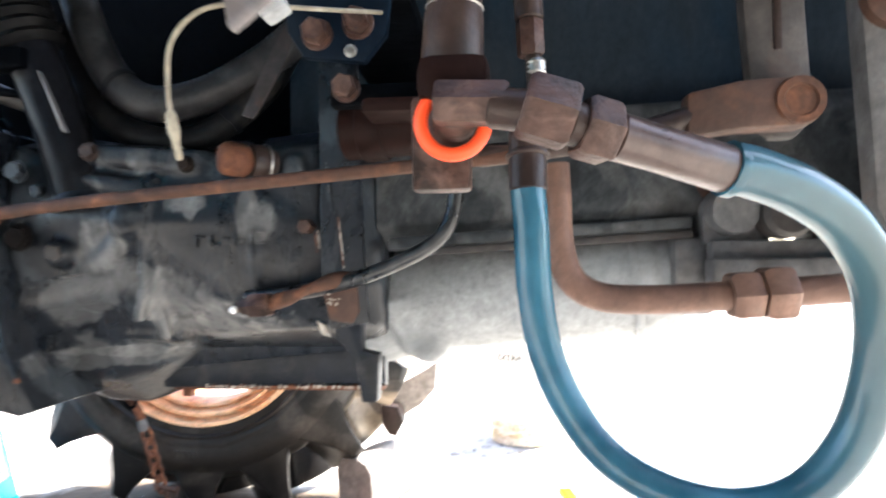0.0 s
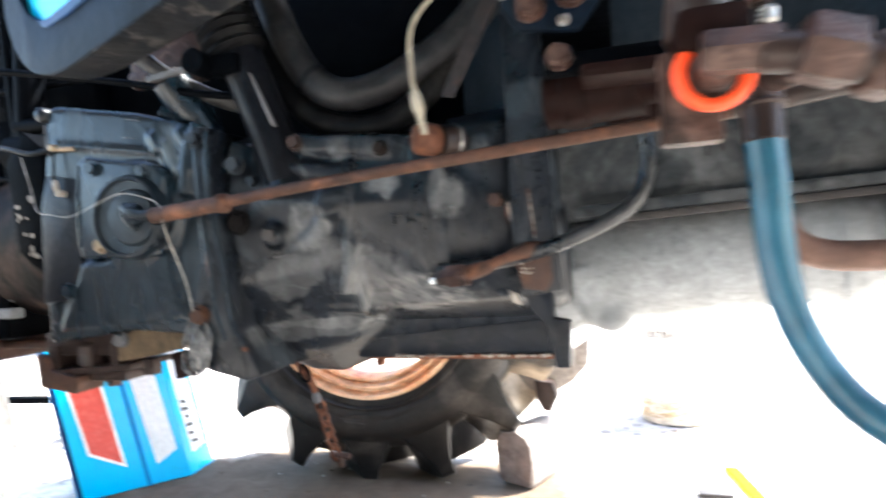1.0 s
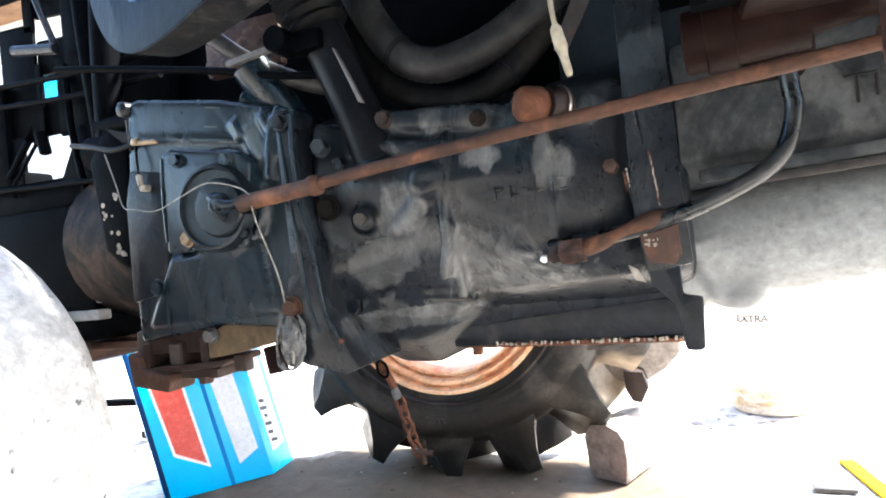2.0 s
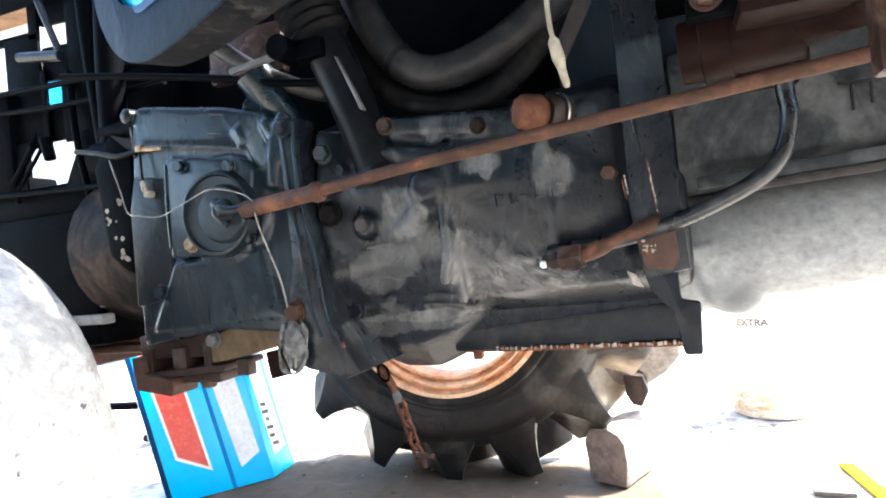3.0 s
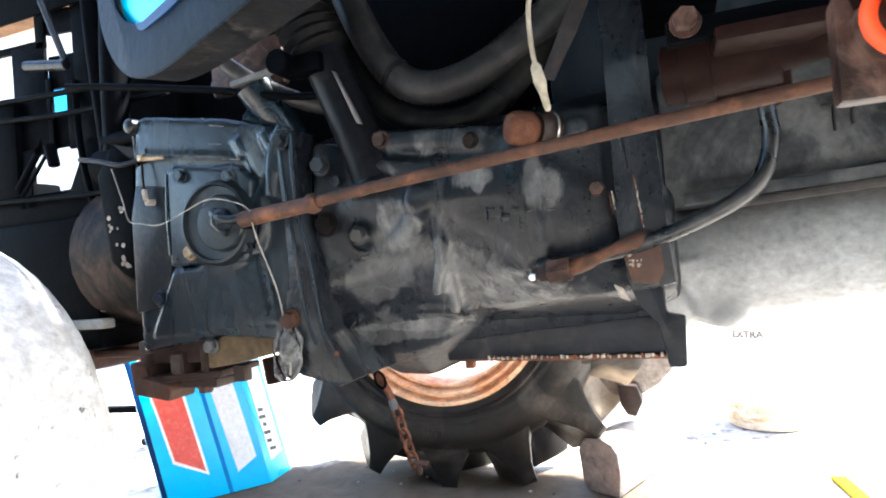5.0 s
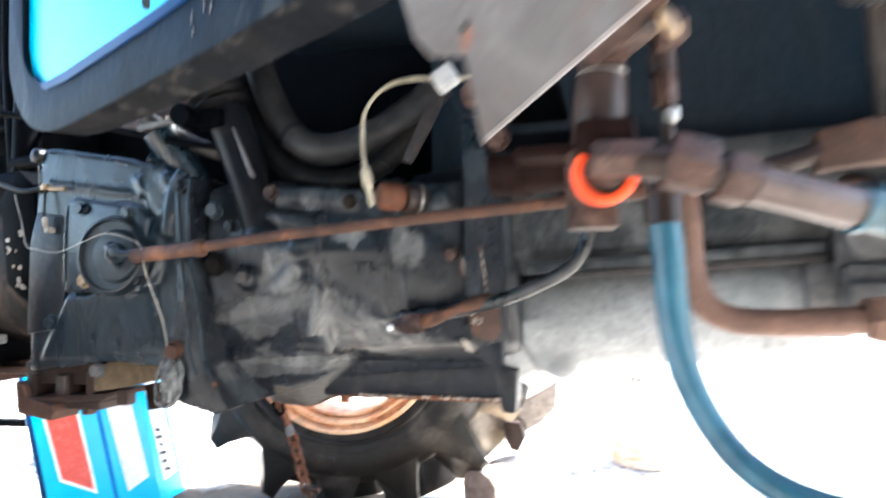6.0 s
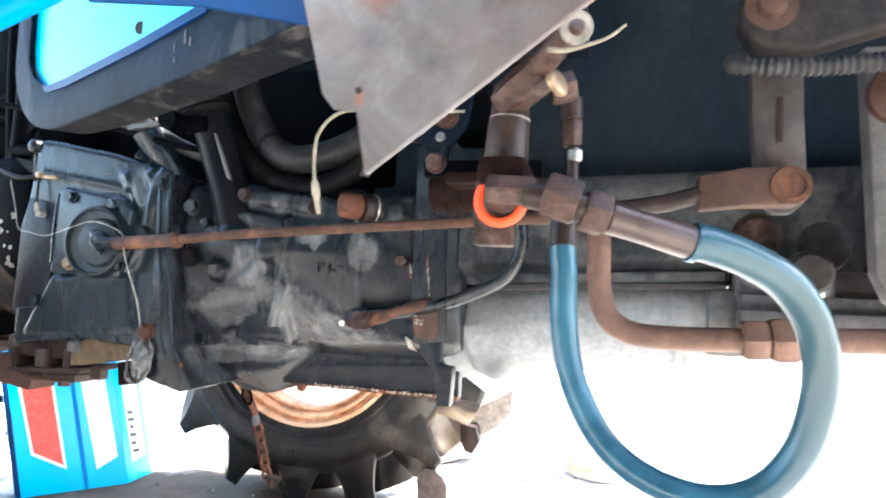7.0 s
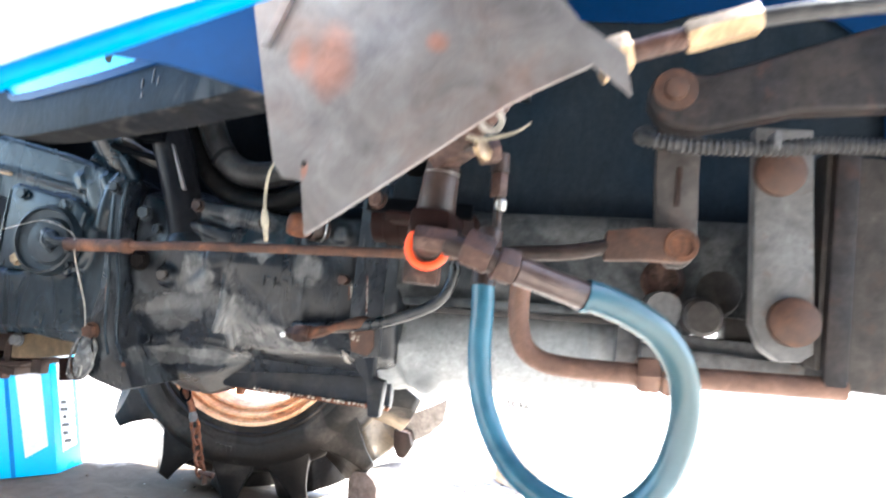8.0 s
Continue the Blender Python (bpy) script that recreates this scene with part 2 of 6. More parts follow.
BELL = mat("flaking_brown_black", (0.008, 0.0070, 0.0068), (0.058, 0.039, 0.030), 0.47, 12, 0.6, bump=0.5, spec=0.03, lump=0.2, contrast=0.08)
COVER = mat("black_cover_paint", (0.005, 0.009, 0.013), (0.024, 0.030, 0.035), 0.42, 18, 0.34, bump=0.25, spec=0.35)
BLUE = mat("blue_paint", (0.0, 0.46, 0.84), (0.0, 0.50, 0.86), 0.4, 3, 0.30, bump=0.03, coat=0.15, vary=0.03, contrast=0.3, mottle=0.07)
# two darker copies of the blue paint, with the shade of their faces in them
BLUE_SHADED = mat("blue_paint_shaded", (0.0, 0.020, 0.080), (0.0, 0.026, 0.094), 0.4, 4, 0.45, bump=0.04, spec=0.12, vary=0.04, contrast=0.3, mottle=0.07)
BLUE_HALF_SHADED = mat("blue_paint_half_shaded", (0.0, 0.160, 0.46), (0.0, 0.19, 0.50), 0.4, 4, 0.4, bump=0.04, spec=0.12, vary=0.04, contrast=0.3, mottle=0.07)
PACKING = mat("yellowed_packing", (0.115, 0.080, 0.045), (0.06, 0.042, 0.028), 0.45, 30, 0.7, bump=0.5)
# grimy blue paint; its navy also holds the shade, lifted a little for haze
BLUE_GRIME_SHADE = mat("shaded_grimy_blue", (0.0045, 0.013, 0.024), (0.026, 0.031, 0.036), 0.50, 4, 0.42, bump=0.25, spec=0.14, contrast=0.16, streak=2.5)
REAR = mat("grey_black_housing", (0.031, 0.035, 0.038), (0.088, 0.090, 0.090), 0.50, 9, 0.5, bump=0.3, spec=0.15, streak=1.2, contrast=0.06, third=(0.012, 0.014, 0.016), third_amount=0.45, third_scale=8, edge=0.04, mottle=0.4, harsh=0.62)
LINE_BLACK = mat("black_line_rubber", (0.005, 0.006, 0.007), (0.032, 0.032, 0.032), 0.45, 30, 0.28, bump=0.15, spec=0.5)
PIPE_RUST = mat("pale_brown_pipe", (0.145, 0.078, 0.054), (0.095, 0.052, 0.038), 0.5, 18, 0.55, 0.05, bump=0.5, third=(0.17, 0.10, 0.072), third_amount=0.4, edge=0.1)
# grey paint tinted blue for the sky light on it
STEP_GREY = mat("grey_step_paint", (0.0032, 0.0066, 0.0125), (0.010, 0.0145, 0.0205), 0.47, 12, 0.50, bump=0.3, spec=0.04, third=(0.10, 0.10, 0.10), third_amount=0.24, third_scale=40, streak=3.5, lump=0.15, lump_scale=10,
                film=[(-0.14, 0.385, 0.89, 0.11, 0.2, 0.035, 0.52), (-0.60, 0.585, 0.91, 0.05, 0.2, 0.06, 0.36), (-0.35, 0.48, 0.88, 0.10, 0.2, 0.03, 0.3)], film_colour=(0.021, 0.025, 0.030))
STEP_DIRT = mat("dirty_step_paint", (0.006, 0.007, 0.009), (0.020, 0.019, 0.018), 0.45, 14, 0.6, bump=0.6, spec=0.05, third=(0.060, 0.055, 0.050), third_amount=0.36, third_scale=30, edge=0.08)
PLATE_GREY = mat("bare_grey_plate", (0.130, 0.125, 0.128), (0.096, 0.088, 0.087), 0.47, 14, 0.40, 0.2, bump=0.25, third=(0.125, 0.080, 0.066), third_amount=0.42, third_scale=8, edge=0.10, vary=0.12, contrast=0.16, lump=0.05, lump_scale=12,
                stains=[(0.040, 0.27, 0.875, 0.030, 0.2, 0.045, 0.75), (0.030, 0.27, 0.792, 0.004, 0.2, 0.010, 0.6), (0.012, 0.27, 0.880, 0.012, 0.2, 0.022, 0.5), (0.120, 0.27, 0.895, 0.014, 0.2, 0.012, 0.55)], stain_colour=(0.190, 0.092, 0.068))
LINK_GREY = mat("grey_link_steel", (0.030, 0.027, 0.026), (0.058, 0.051, 0.047), 0.48, 16, 0.5, 0.1, bump=0.5, third=(0.055, 0.032, 0.024), third_amount=0.36, edge=0.1)
LINK_DARK = mat("grimy_arm_steel", (0.017, 0.016, 0.018), (0.036, 0.030, 0.028), 0.47, 12, 0.5, 0.1, bump=0.5, third=(0.045, 0.024, 0.017), third_amount=0.36, edge=0.1, spec=0.15)
POST_GREY = mat("grey_post_paint", (0.105, 0.104, 0.106), (0.072, 0.066, 0.062), 0.45, 12, 0.5, bump=0.4, third=(0.10, 0.06, 0.045), third_amount=0.34, edge=0.08)
ORANGE = mat("orange_plastic", (0.82, 0.075, 0.018), (0.60, 0.06, 0.02), 0.4, 40, 0.45, bump=0.1, vary=0.1, mottle=0.07)
WHITE_PAINT = mat("white_decal", (0.78, 0.78, 0.77), (0.60, 0.60, 0.60), 0.4, 20, 0.45, bump=0.1, vary=0.05, mottle=0.07)
SILVER_DECAL = mat("silver_grey_decal", (0.72, 0.72, 0.72), (0.80, 0.80, 0.80), 0.5, 60, 0.45, bump=0.1, vary=0.15, mottle=0.07)
RED_DECAL = mat("red_decal", (0.62, 0.075, 0.055), (0.70, 0.15, 0.11), 0.4, 60, 0.45, bump=0.05, vary=0.08, mottle=0.07)
BLACK_PRINT = mat("black_print", (0.02, 0.02, 0.02), rough=0.5, bump=0.0, mottle=0.07)
BUCKET = mat("white_bucket_plastic", (0.76, 0.74, 0.68), (0.45, 0.33, 0.18), 0.38, 12, 0.5, bump=0.2, vary=0.05, mottle=0.07)
BUCKET_DIRT = mat("muddy_bucket_base", (0.50, 0.38, 0.22), (0.74, 0.70, 0.62), 0.48, 16, 0.8, bump=0.5, streak=0.3)
WOOD = mat("weathered_block", (0.195, 0.145, 0.125), (0.25, 0.20, 0.178), 0.45, 16, 0.85, bump=0.8, third=(0.11, 0.078, 0.066), third_amount=0.38, lump=0.3)
PALE_TAN = mat("pale_tan_block", (0.27, 0.235, 0.205), (0.17, 0.142, 0.122), 0.42, 18, 0.9, bump=0.8)
CREAM = mat("cream_cable", (0.24, 0.21, 0.155), (0.12, 0.10, 0.072), 0.44, 60, 0.5, bump=0.2)
WIRE = mat("pale_wire", (0.30, 0.28, 0.25), (0.12, 0.105, 0.09), 0.45, 60, 0.5, bump=0.1)
CLEAR = mat("clear_tie", (0.11, 0.108, 0.105), (0.022, 0.022, 0.023), 0.5, 45, 0.16, bump=0.9, spec=0.6, contrast=0.06, lump=0.6, lump_scale=60, mottle=0.5)
YELLOW = mat("yellow_plastic", (0.30, 0.20, 0.006), (0.24, 0.165, 0.01), 0.4, 20, 0.85, bump=0.1, spec=0.04, mottle=0.07)
CHIP = mat("pale_paint_chip", (0.38, 0.34, 0.29), (0.22, 0.16, 0.12), 0.4, 90, 0.7, bump=0.2)
WALL = mat("pale_plaster", (0.62, 0.60, 0.56), (0.45, 0.42, 0.38), 0.45, 1.2, 0.85, bump=0.1, mottle=0.07)
BROWN_TRIM = mat("brown_timber", (0.26, 0.14, 0.07), (0.16, 0.09, 0.05), 0.45, 5, 0.7, bump=0.1)
SHEET = mat("grey_roof_sheet", (0.16, 0.17, 0.18), (0.10, 0.105, 0.11), 0.45, 1.5, 0.7, bump=0.1)
# the stains under the tractor are brown wet floor and its shade in one colour
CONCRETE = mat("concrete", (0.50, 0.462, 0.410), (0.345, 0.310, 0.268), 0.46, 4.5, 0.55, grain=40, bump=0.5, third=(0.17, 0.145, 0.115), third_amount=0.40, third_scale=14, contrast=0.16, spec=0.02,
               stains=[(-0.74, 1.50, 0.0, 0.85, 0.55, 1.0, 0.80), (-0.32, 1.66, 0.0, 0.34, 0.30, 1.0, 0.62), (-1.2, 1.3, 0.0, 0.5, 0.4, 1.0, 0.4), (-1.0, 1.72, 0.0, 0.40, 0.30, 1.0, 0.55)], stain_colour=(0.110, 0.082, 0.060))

# blue flexible tube: clear plastic, greyer towards the upper rear of the loop
HOSE = bpy.data.materials.new("blue_clear_hose")
HOSE.use_nodes = True
ht = HOSE.node_tree
hp = ht.nodes["Principled BSDF"]
hg = ht.nodes.new("ShaderNodeNewGeometry")
hn = ht.nodes.new("ShaderNodeTexNoise")
hn.inputs["Scale"].default_value = 16
hn.inputs["Detail"].default_value = 6
ht.links.new(hg.outputs["Position"], hn.inputs["Vector"])
hr = ht.nodes.new("ShaderNodeValToRGB")
hr.color_ramp.elements[0].color, hr.color_ramp.elements[0].position = (0.020, 0.098, 0.152, 1), 0.35
hr.color_ramp.elements[1].color, hr.color_ramp.elements[1].position = (0.064, 0.205, 0.285, 1), 0.68
ht.links.new(hn.outputs["Fac"], hr.inputs["Fac"])
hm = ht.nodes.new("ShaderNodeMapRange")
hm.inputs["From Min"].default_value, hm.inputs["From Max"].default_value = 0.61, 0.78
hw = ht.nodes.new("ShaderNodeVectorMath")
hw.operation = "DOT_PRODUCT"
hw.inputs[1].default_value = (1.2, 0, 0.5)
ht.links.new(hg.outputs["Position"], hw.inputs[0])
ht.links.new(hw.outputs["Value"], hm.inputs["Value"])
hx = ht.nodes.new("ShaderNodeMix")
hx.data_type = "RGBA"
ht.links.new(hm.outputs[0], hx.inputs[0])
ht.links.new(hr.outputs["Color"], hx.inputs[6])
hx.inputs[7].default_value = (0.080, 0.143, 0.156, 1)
ht.links.new(hx.outputs[2], hp.inputs["Base Color"])
hp.inputs["Roughness"].default_value = 0.24
hp.inputs["Coat Weight"].default_value = 0.6
hp.inputs["Coat Roughness"].default_value = 0.06
htr = ht.nodes.new("ShaderNodeBsdfTranslucent")
ht.links.new(hx.outputs[2], htr.inputs["Color"])
hmix = ht.nodes.new("ShaderNodeMixShader")
hmix.inputs[0].default_value = 0.5
ht.links.new(hp.outputs[0], hmix.inputs[1])
ht.links.new(htr.outputs[0], hmix.inputs[2])
ht.links.new(hmix.outputs[0], ht.nodes["Material Output"].inputs["Surface"])


# ---------------------------------------------------------------- building helpers
def thing(name, at, label, category, group="", kind=""):
    ob = new(name)
    ob.empty_display_size = 0.02
    ob.location = at
    ob.matrix_basis = Matrix.Translation(at)
    return tagged(ob, label, category, group, kind)


def world_of(ob):
    m = ob.matrix_basis.copy()
    while ob.parent:
        m = ob.parent.matrix_basis @ m if ob.matrix_parent_inverse == Matrix() else ob.parent.matrix_basis @ ob.matrix_parent_inverse @ m
        ob = ob.parent
    return m


def adopt(ob, parent):
    ob.parent = parent
    ob.matrix_parent_inverse = world_of(parent).inverted()


def mesh_of(bm, material, smooth=40):
    me = bpy.data.meshes.new("mesh")
    bmesh.ops.recalc_face_normals(bm, faces=bm.faces[:])
    bm.to_mesh(me)
    bm.free()
    for f in me.polygons:
        f.use_smooth = True
    me.set_sharp_from_angle(angle=radians(smooth))
    me.materials.append(material)
    return me


def part(name, bm, material, parent, label="", smooth=40):
    ob = new(name, mesh_of(bm, material, smooth))
    ob.data.name = name
    if parent is not None:
        adopt(ob, parent)
    if label:
        ob["label"] = label
    return ob


def solo(name, bm, material, label, category, group="", kind="", smooth=40):
    """A thing that is a single mesh."""
    return tagged(part(name, bm, material, None, smooth=smooth), label, category, group, kind)


def bevelled(bm, width, segments=2, angle=30):
    if width > 0:
        es = [e for e in bm.edges if len(e.link_faces) == 2 and e.calc_face_angle(0) > radians(angle)]
        bmesh.ops.bevel(bm, geom=es, offset=width, segments=segments, profile=0.6, affect="EDGES", clamp_overlap=True)
    return bm


def join(*bms):
    out = bmesh.new()
    for b in bms:
        me = bpy.data.meshes.new("t")
        b.to_mesh(me)
        b.free()
        out.from_mesh(me)
        bpy.data.meshes.remove(me)
    return out


def box(x0, x1, y0, y1, z0, z1, bevel=0.004, turn=None):
    bm = bmesh.new()
    bmesh.ops.create_cube(bm, size=1)
    c = Vector(((x0 + x1) / 2, (y0 + y1) / 2, (z0 + z1) / 2))
    for v in bm.verts:
        v.co = Vector((v.co.x * (x1 - x0), v.co.y * (y1 - y0), v.co.z * (z1 - z0)))
    bevelled(bm, bevel)
    m = Matrix.Translation(c) @ (turn.to_4x4() if turn else Matrix())
    bm.transform(m)
    return bm


def prism(poly, y0, y1, bevel=0.003, segments=2):
    """A plate: the outline poly in x and z, from y0 to y1."""
    bm = bmesh.new()
    a = [bm.verts.new((x, y0, z)) for x, z in poly]
    b = [bm.verts.new((x, y1, z)) for x, z in poly]
    bm.faces.new(a)
    bm.faces.new(b[::-1])
    for i in range(len(poly)):
        j = (i + 1) % len(poly)
        bm.faces.new((a[j], a[i], b[i], b[j]))
    bmesh.ops.recalc_face_normals(bm, faces=bm.faces[:])
    return bevelled(bm, bevel, segments, 35)


def loft(sections, bevel=0.0):
    """Closed loops of as many points each, joined one to the next."""
    bm = bmesh.new()
    loops = [[bm.verts.new(p) for p in s] for s in sections]
    k = len(loops[0])
    bm.faces.new(loops[0])
    bm.faces.new(loops[-1][::-1])
    for a, b in zip(loops, loops[1:]):
        for i in range(k):
            bm.faces.new((a[i], a[(i + 1) % k], b[(i + 1) % k], b[i]))
    bmesh.ops.recalc_face_normals(bm, faces=bm.faces[:])
    return bevelled(bm, bevel, 2, 25)


def frame_of(axis):
    z = Vector(axis).normalized()
    x = z.orthogonal().normalized()
    if abs(z.z) < 0.9:
        x = Vector((0, 0, 1)).cross(z).normalized()
    return x, z.cross(x), z


def turned(profile, at, axis, seg=32, cap=True):
    """A turned body: the profile gives distance along the axis and radius."""
    x, y, z = frame_of(axis)
    bm = bmesh.new()
    at = Vector(at)
    rings = []
    for d, r in profile:
        rings.append([bm.verts.new(at + z * d + (x * math.cos(2 * math.pi * i / seg) + y * math.sin(2 * math.pi * i / seg)) * r) for i in range(seg)])
    for a, b in zip(rings, rings[1:]):
        for i in range(seg):
            bm.faces.new((a[i], a[(i + 1) % seg], b[(i + 1) % seg], b[i]))
    if cap:
        bm.faces.new(rings[0])
        bm.faces.new(rings[-1][::-1])
    return bm


def rod(p0, p1, r, seg=20, edge=0.0015):
    d = (Vector(p1) - Vector(p0)).length
    e = min(edge, r * 0.4, d * 0.3)
    return turned([(0, r - e), (e, r), (d - e, r), (d, r - e)], p0, Vector(p1) - Vector(p0), seg)


def hexagon(p0, p1, across, edge=0.1):
    """A hexagonal nut or bar with turned-down ends, its width across the flats given."""
    d = (Vector(p1) - Vector(p0)).length
    r = across / math.sqrt(3)
    e = min(across * edge, d * 0.3)
    return turned([(0, r * 0.88), (e, r), (d - e, r), (d, r * 0.88)], p0, Vector(p1) - Vector(p0), 6)


def smooth_path(points, per=8):
    pts = [Vector(p) for p in points]
    ext = [2 * pts[0] - pts[1], *pts, 2 * pts[-1] - pts[-2]]
    out = []
    for i in range(1, len(ext) - 2):
        a, b, c, d = ext[i - 1 : i + 3]
        for k in range(per):
            t = k / per
            out.append(0.5 * (2 * b + (c - a) * t + (2 * a - 5 * b + 4 * c - d) * t * t + (3 * b - a - 3 * c + d) * t**3))
    return [*out, pts[-1]]


def tube(points, r, seg=14, per=8, ribs=0.0, pitch=0.006, inner=0.0):
    """A tube along a smooth path. ribs: depth of rings round it; inner: the bore at its open ends."""
    path = smooth_path(points, per)
    if ribs:
        length = sum((b - a).length for a, b in zip(path, path[1:]))
        n = int(length / (pitch / 2))
        acc, i = 0.0, 0
        dense = [path[0]]
        for k in range(1, n + 1):
            want = k * length / n
            while i < len(path) - 2 and acc + (path[i + 1] - path[i]).length < want:
                acc += (path[i + 1] - path[i]).length
                i += 1
            s = (path[i + 1] - path[i]).length
            dense.append(path[i].lerp(path[i + 1], min(1, (want - acc) / max(s, 1e-9))))
        path = dense
    bm = bmesh.new()
    rings, up = [], None
    for i, p in enumerate(path):
        z = (path[min(i + 1, len(path) - 1)] - path[max(i - 1, 0)]).normalized()
        x = z.orthogonal().normalized() if up is None else (up - z * up.dot(z)).normalized()
        up = x
        y = z.cross(x)
        rr = r if not callable(r) else r(i / (len(path) - 1))
        rr += ribs if ribs and i % 2 else 0
        rings.append([bm.verts.new(p + (x * math.cos(2 * math.pi * k / seg) + y * math.sin(2 * math.pi * k / seg)) * rr) for k in range(seg)])
    for a, b in zip(rings, rings[1:]):
        for k in range(seg):
            bm.faces.new((a[k], a[(k + 1) % seg], b[(k + 1) % seg], b[k]))
    bm.faces.new(rings[0][::-1])
    bm.faces.new(rings[-1])
    return bm


def blended(ob, voxel=0.004, rounds=5):
    """Melts the joined lumps of a casting into one another."""
    re_ = ob.modifiers.new("melt", "REMESH")
    re_.mode, re_.voxel_size, re_.use_smooth_shade = "VOXEL", voxel, True
    sm = ob.modifiers.new("soften", "SMOOTH")
    sm.factor, sm.iterations = 0.5, rounds
    return ob


BOLTS = {}


def bolt(parent, at, axis=(0, -1, 0), across=0.017, height=0.008, material=CAST, washer=True, name="bolt", spin=0.0):
    """A hexagon bolt head with its washer, standing on a face."""
    key = (across, height, material.name, washer)
    if key not in BOLTS:
        bms = [hexagon((0, 0, 0.0015), (0, 0, height), across, 0.08)]
        if washer:
            bms.append(rod((0, 0, -0.001), (0, 0, 0.002), across * 0.72, 20, 0.0006))
        BOLTS[key] = mesh_of(join(*bms), material)
        BOLTS[key].name = "bolt"
    ob = new(name, BOLTS[key])
    x, y, z = frame_of(axis)
    ob.matrix_basis = Matrix.Translation(at) @ Matrix((x, y, z)).transposed().to_4x4() @ Matrix.Rotation(spin, 4, "Z")
    ob.parent = parent
    ob.matrix_parent_inverse = world_of(parent).inverted()
    return ob


# ---------------------------------------------------------------- ground and distance
def ground_sheet():
    """One sheet of ground, finely cut near the tractor and gently uneven, out to the horizon."""
    bm = bmesh.new()
    edges = [-900, -200, -40, -12, *[-6 + 0.25 * i for i in range(49)], 12, 40, 200, 900]
    grid = [[bm.verts.new((x, y, noise.noise(Vector((x * 1.3, y * 1.3, 0))) * 0.003 - 0.003 if abs(x) < 7 and abs(y) < 7 else -0.003)) for y in edges] for x in edges]
    for i in range(len(edges) - 1):
        for j in range(len(edges) - 1):
            bm.faces.new((grid[i][j], grid[i + 1][j], grid[i + 1][j + 1], grid[i][j + 1]))
    return bm


solo("ground", ground_sheet(), CONCRETE, "worn grey concrete yard floor, stains and tractor shade in its colour", "ground", kind="structure")


shed = thing("far_building", (-7.5, 4.6, 0), "low pale plastered building with brown timber eaves", "building", kind="structure")
part("wall", box(-13, -3.2, 4.5, 4.7, 0, 3.45, 0.0), WALL, shed)
part("eaves", box(-13.2, -3.0, 4.1, 4.5, 3.42, 3.85, 0.01), BROWN_TRIM, shed)
part("roof", prism([(-13.2, 3.85), (-3.0, 3.85), (-3.3, 4.6), (-12.9, 4.6)], 4.0, 6.5, 0.0), BROWN_TRIM, shed)
for wx in (-11.5, -9.2, -6.9, -4.6):
    part("window", box(wx, wx + 1.0, 4.46, 4.52, 0.7, 1.6, 0.01), DARK, shed)
part("sign_board", box(-6.15, -5.35, 4.44, 4.5, 2.30, 2.85, 0.01), BLUE, shed, "plain blue board")

# unseen back wall and roof behind the walk, added to dim sky light and reflections
shelter = thing("shelter", (0, -3.5, 0), "plain unseen roof and wall added to hold back the sky", "shelter", kind="structure")
part("back_wall", box(-6.0, 6.0, -5.2, -5.0, 0, 2.9, 0.0), SHEET, shelter)
part("roof", box(-6.2, 6.2, -5.4, -0.35, 2.9, 3.0, 0.0), SHEET, shelter)

# ---------------------------------------------------------------- the tractor: castings
tractor = thing("tractor", (-0.4, 1.1, 0.0), "blue compact farm tractor with a grimy black cast gearbox", "tractor")


# gearbox: cross-sections in y and z along x
gear = [
    (-0.545, [(1.36, 0.86), (0.95, 0.87), (0.86, 0.84), (0.850, 0.74), (0.855, 0.62), (0.885, 0.560), (0.93, 0.512), (1.02, 0.478), (1.36, 0.475)]),
    (-0.500, [(1.36, 0.86), (0.95, 0.865), (0.868, 0.83), (0.858, 0.74), (0.868, 0.62), (0.905, 0.566), (0.94, 0.505), (1.02, 0.459), (1.36, 0.455)]),
    (-0.440, [(1.36, 0.86), (0.94, 0.855), (0.862, 0.82), (0.850, 0.74), (0.868, 0.63), (0.910, 0.572), (0.945, 0.508), (1.02, 0.456), (1.36, 0.452)]),
    (-0.390, [(1.36, 0.86), (0.93, 0.850), (0.858, 0.81), (0.845, 0.73), (0.872, 0.63), (0.925, 0.577), (0.955, 0.522), (1.02, 0.480), (1.36, 0.470)]),
    (-0.330, [(1.36, 0.87), (0.93, 0.850), (0.860, 0.81), (0.842, 0.73), (0.872, 0.63), (0.930, 0.575), (0.985, 0.545), (1.03, 0.515), (1.36, 0.500)]),
    (-0.230, [(1.36, 0.88), (0.93, 0.850), (0.862, 0.82), (0.845, 0.73), (0.858, 0.63), (0.905, 0.580), (0.985, 0.548), (1.04, 0.530), (1.36, 0.520)]),
    (-0.120, [(1.36, 0.88), (0.93, 0.860), (0.872, 0.83), (0.868, 0.73), (0.872, 0.63), (0.900, 0.585), (0.975, 0.552), (1.04, 0.535), (1.36, 0.520)]),
    (-0.040, [(1.36, 0.88), (0.96, 0.860), (0.920, 0.83), (0.915, 0.73), (0.915, 0.64), (0.930, 0.590), (0.975, 0.560), (1.04, 0.545), (1.36, 0.530)]),
]
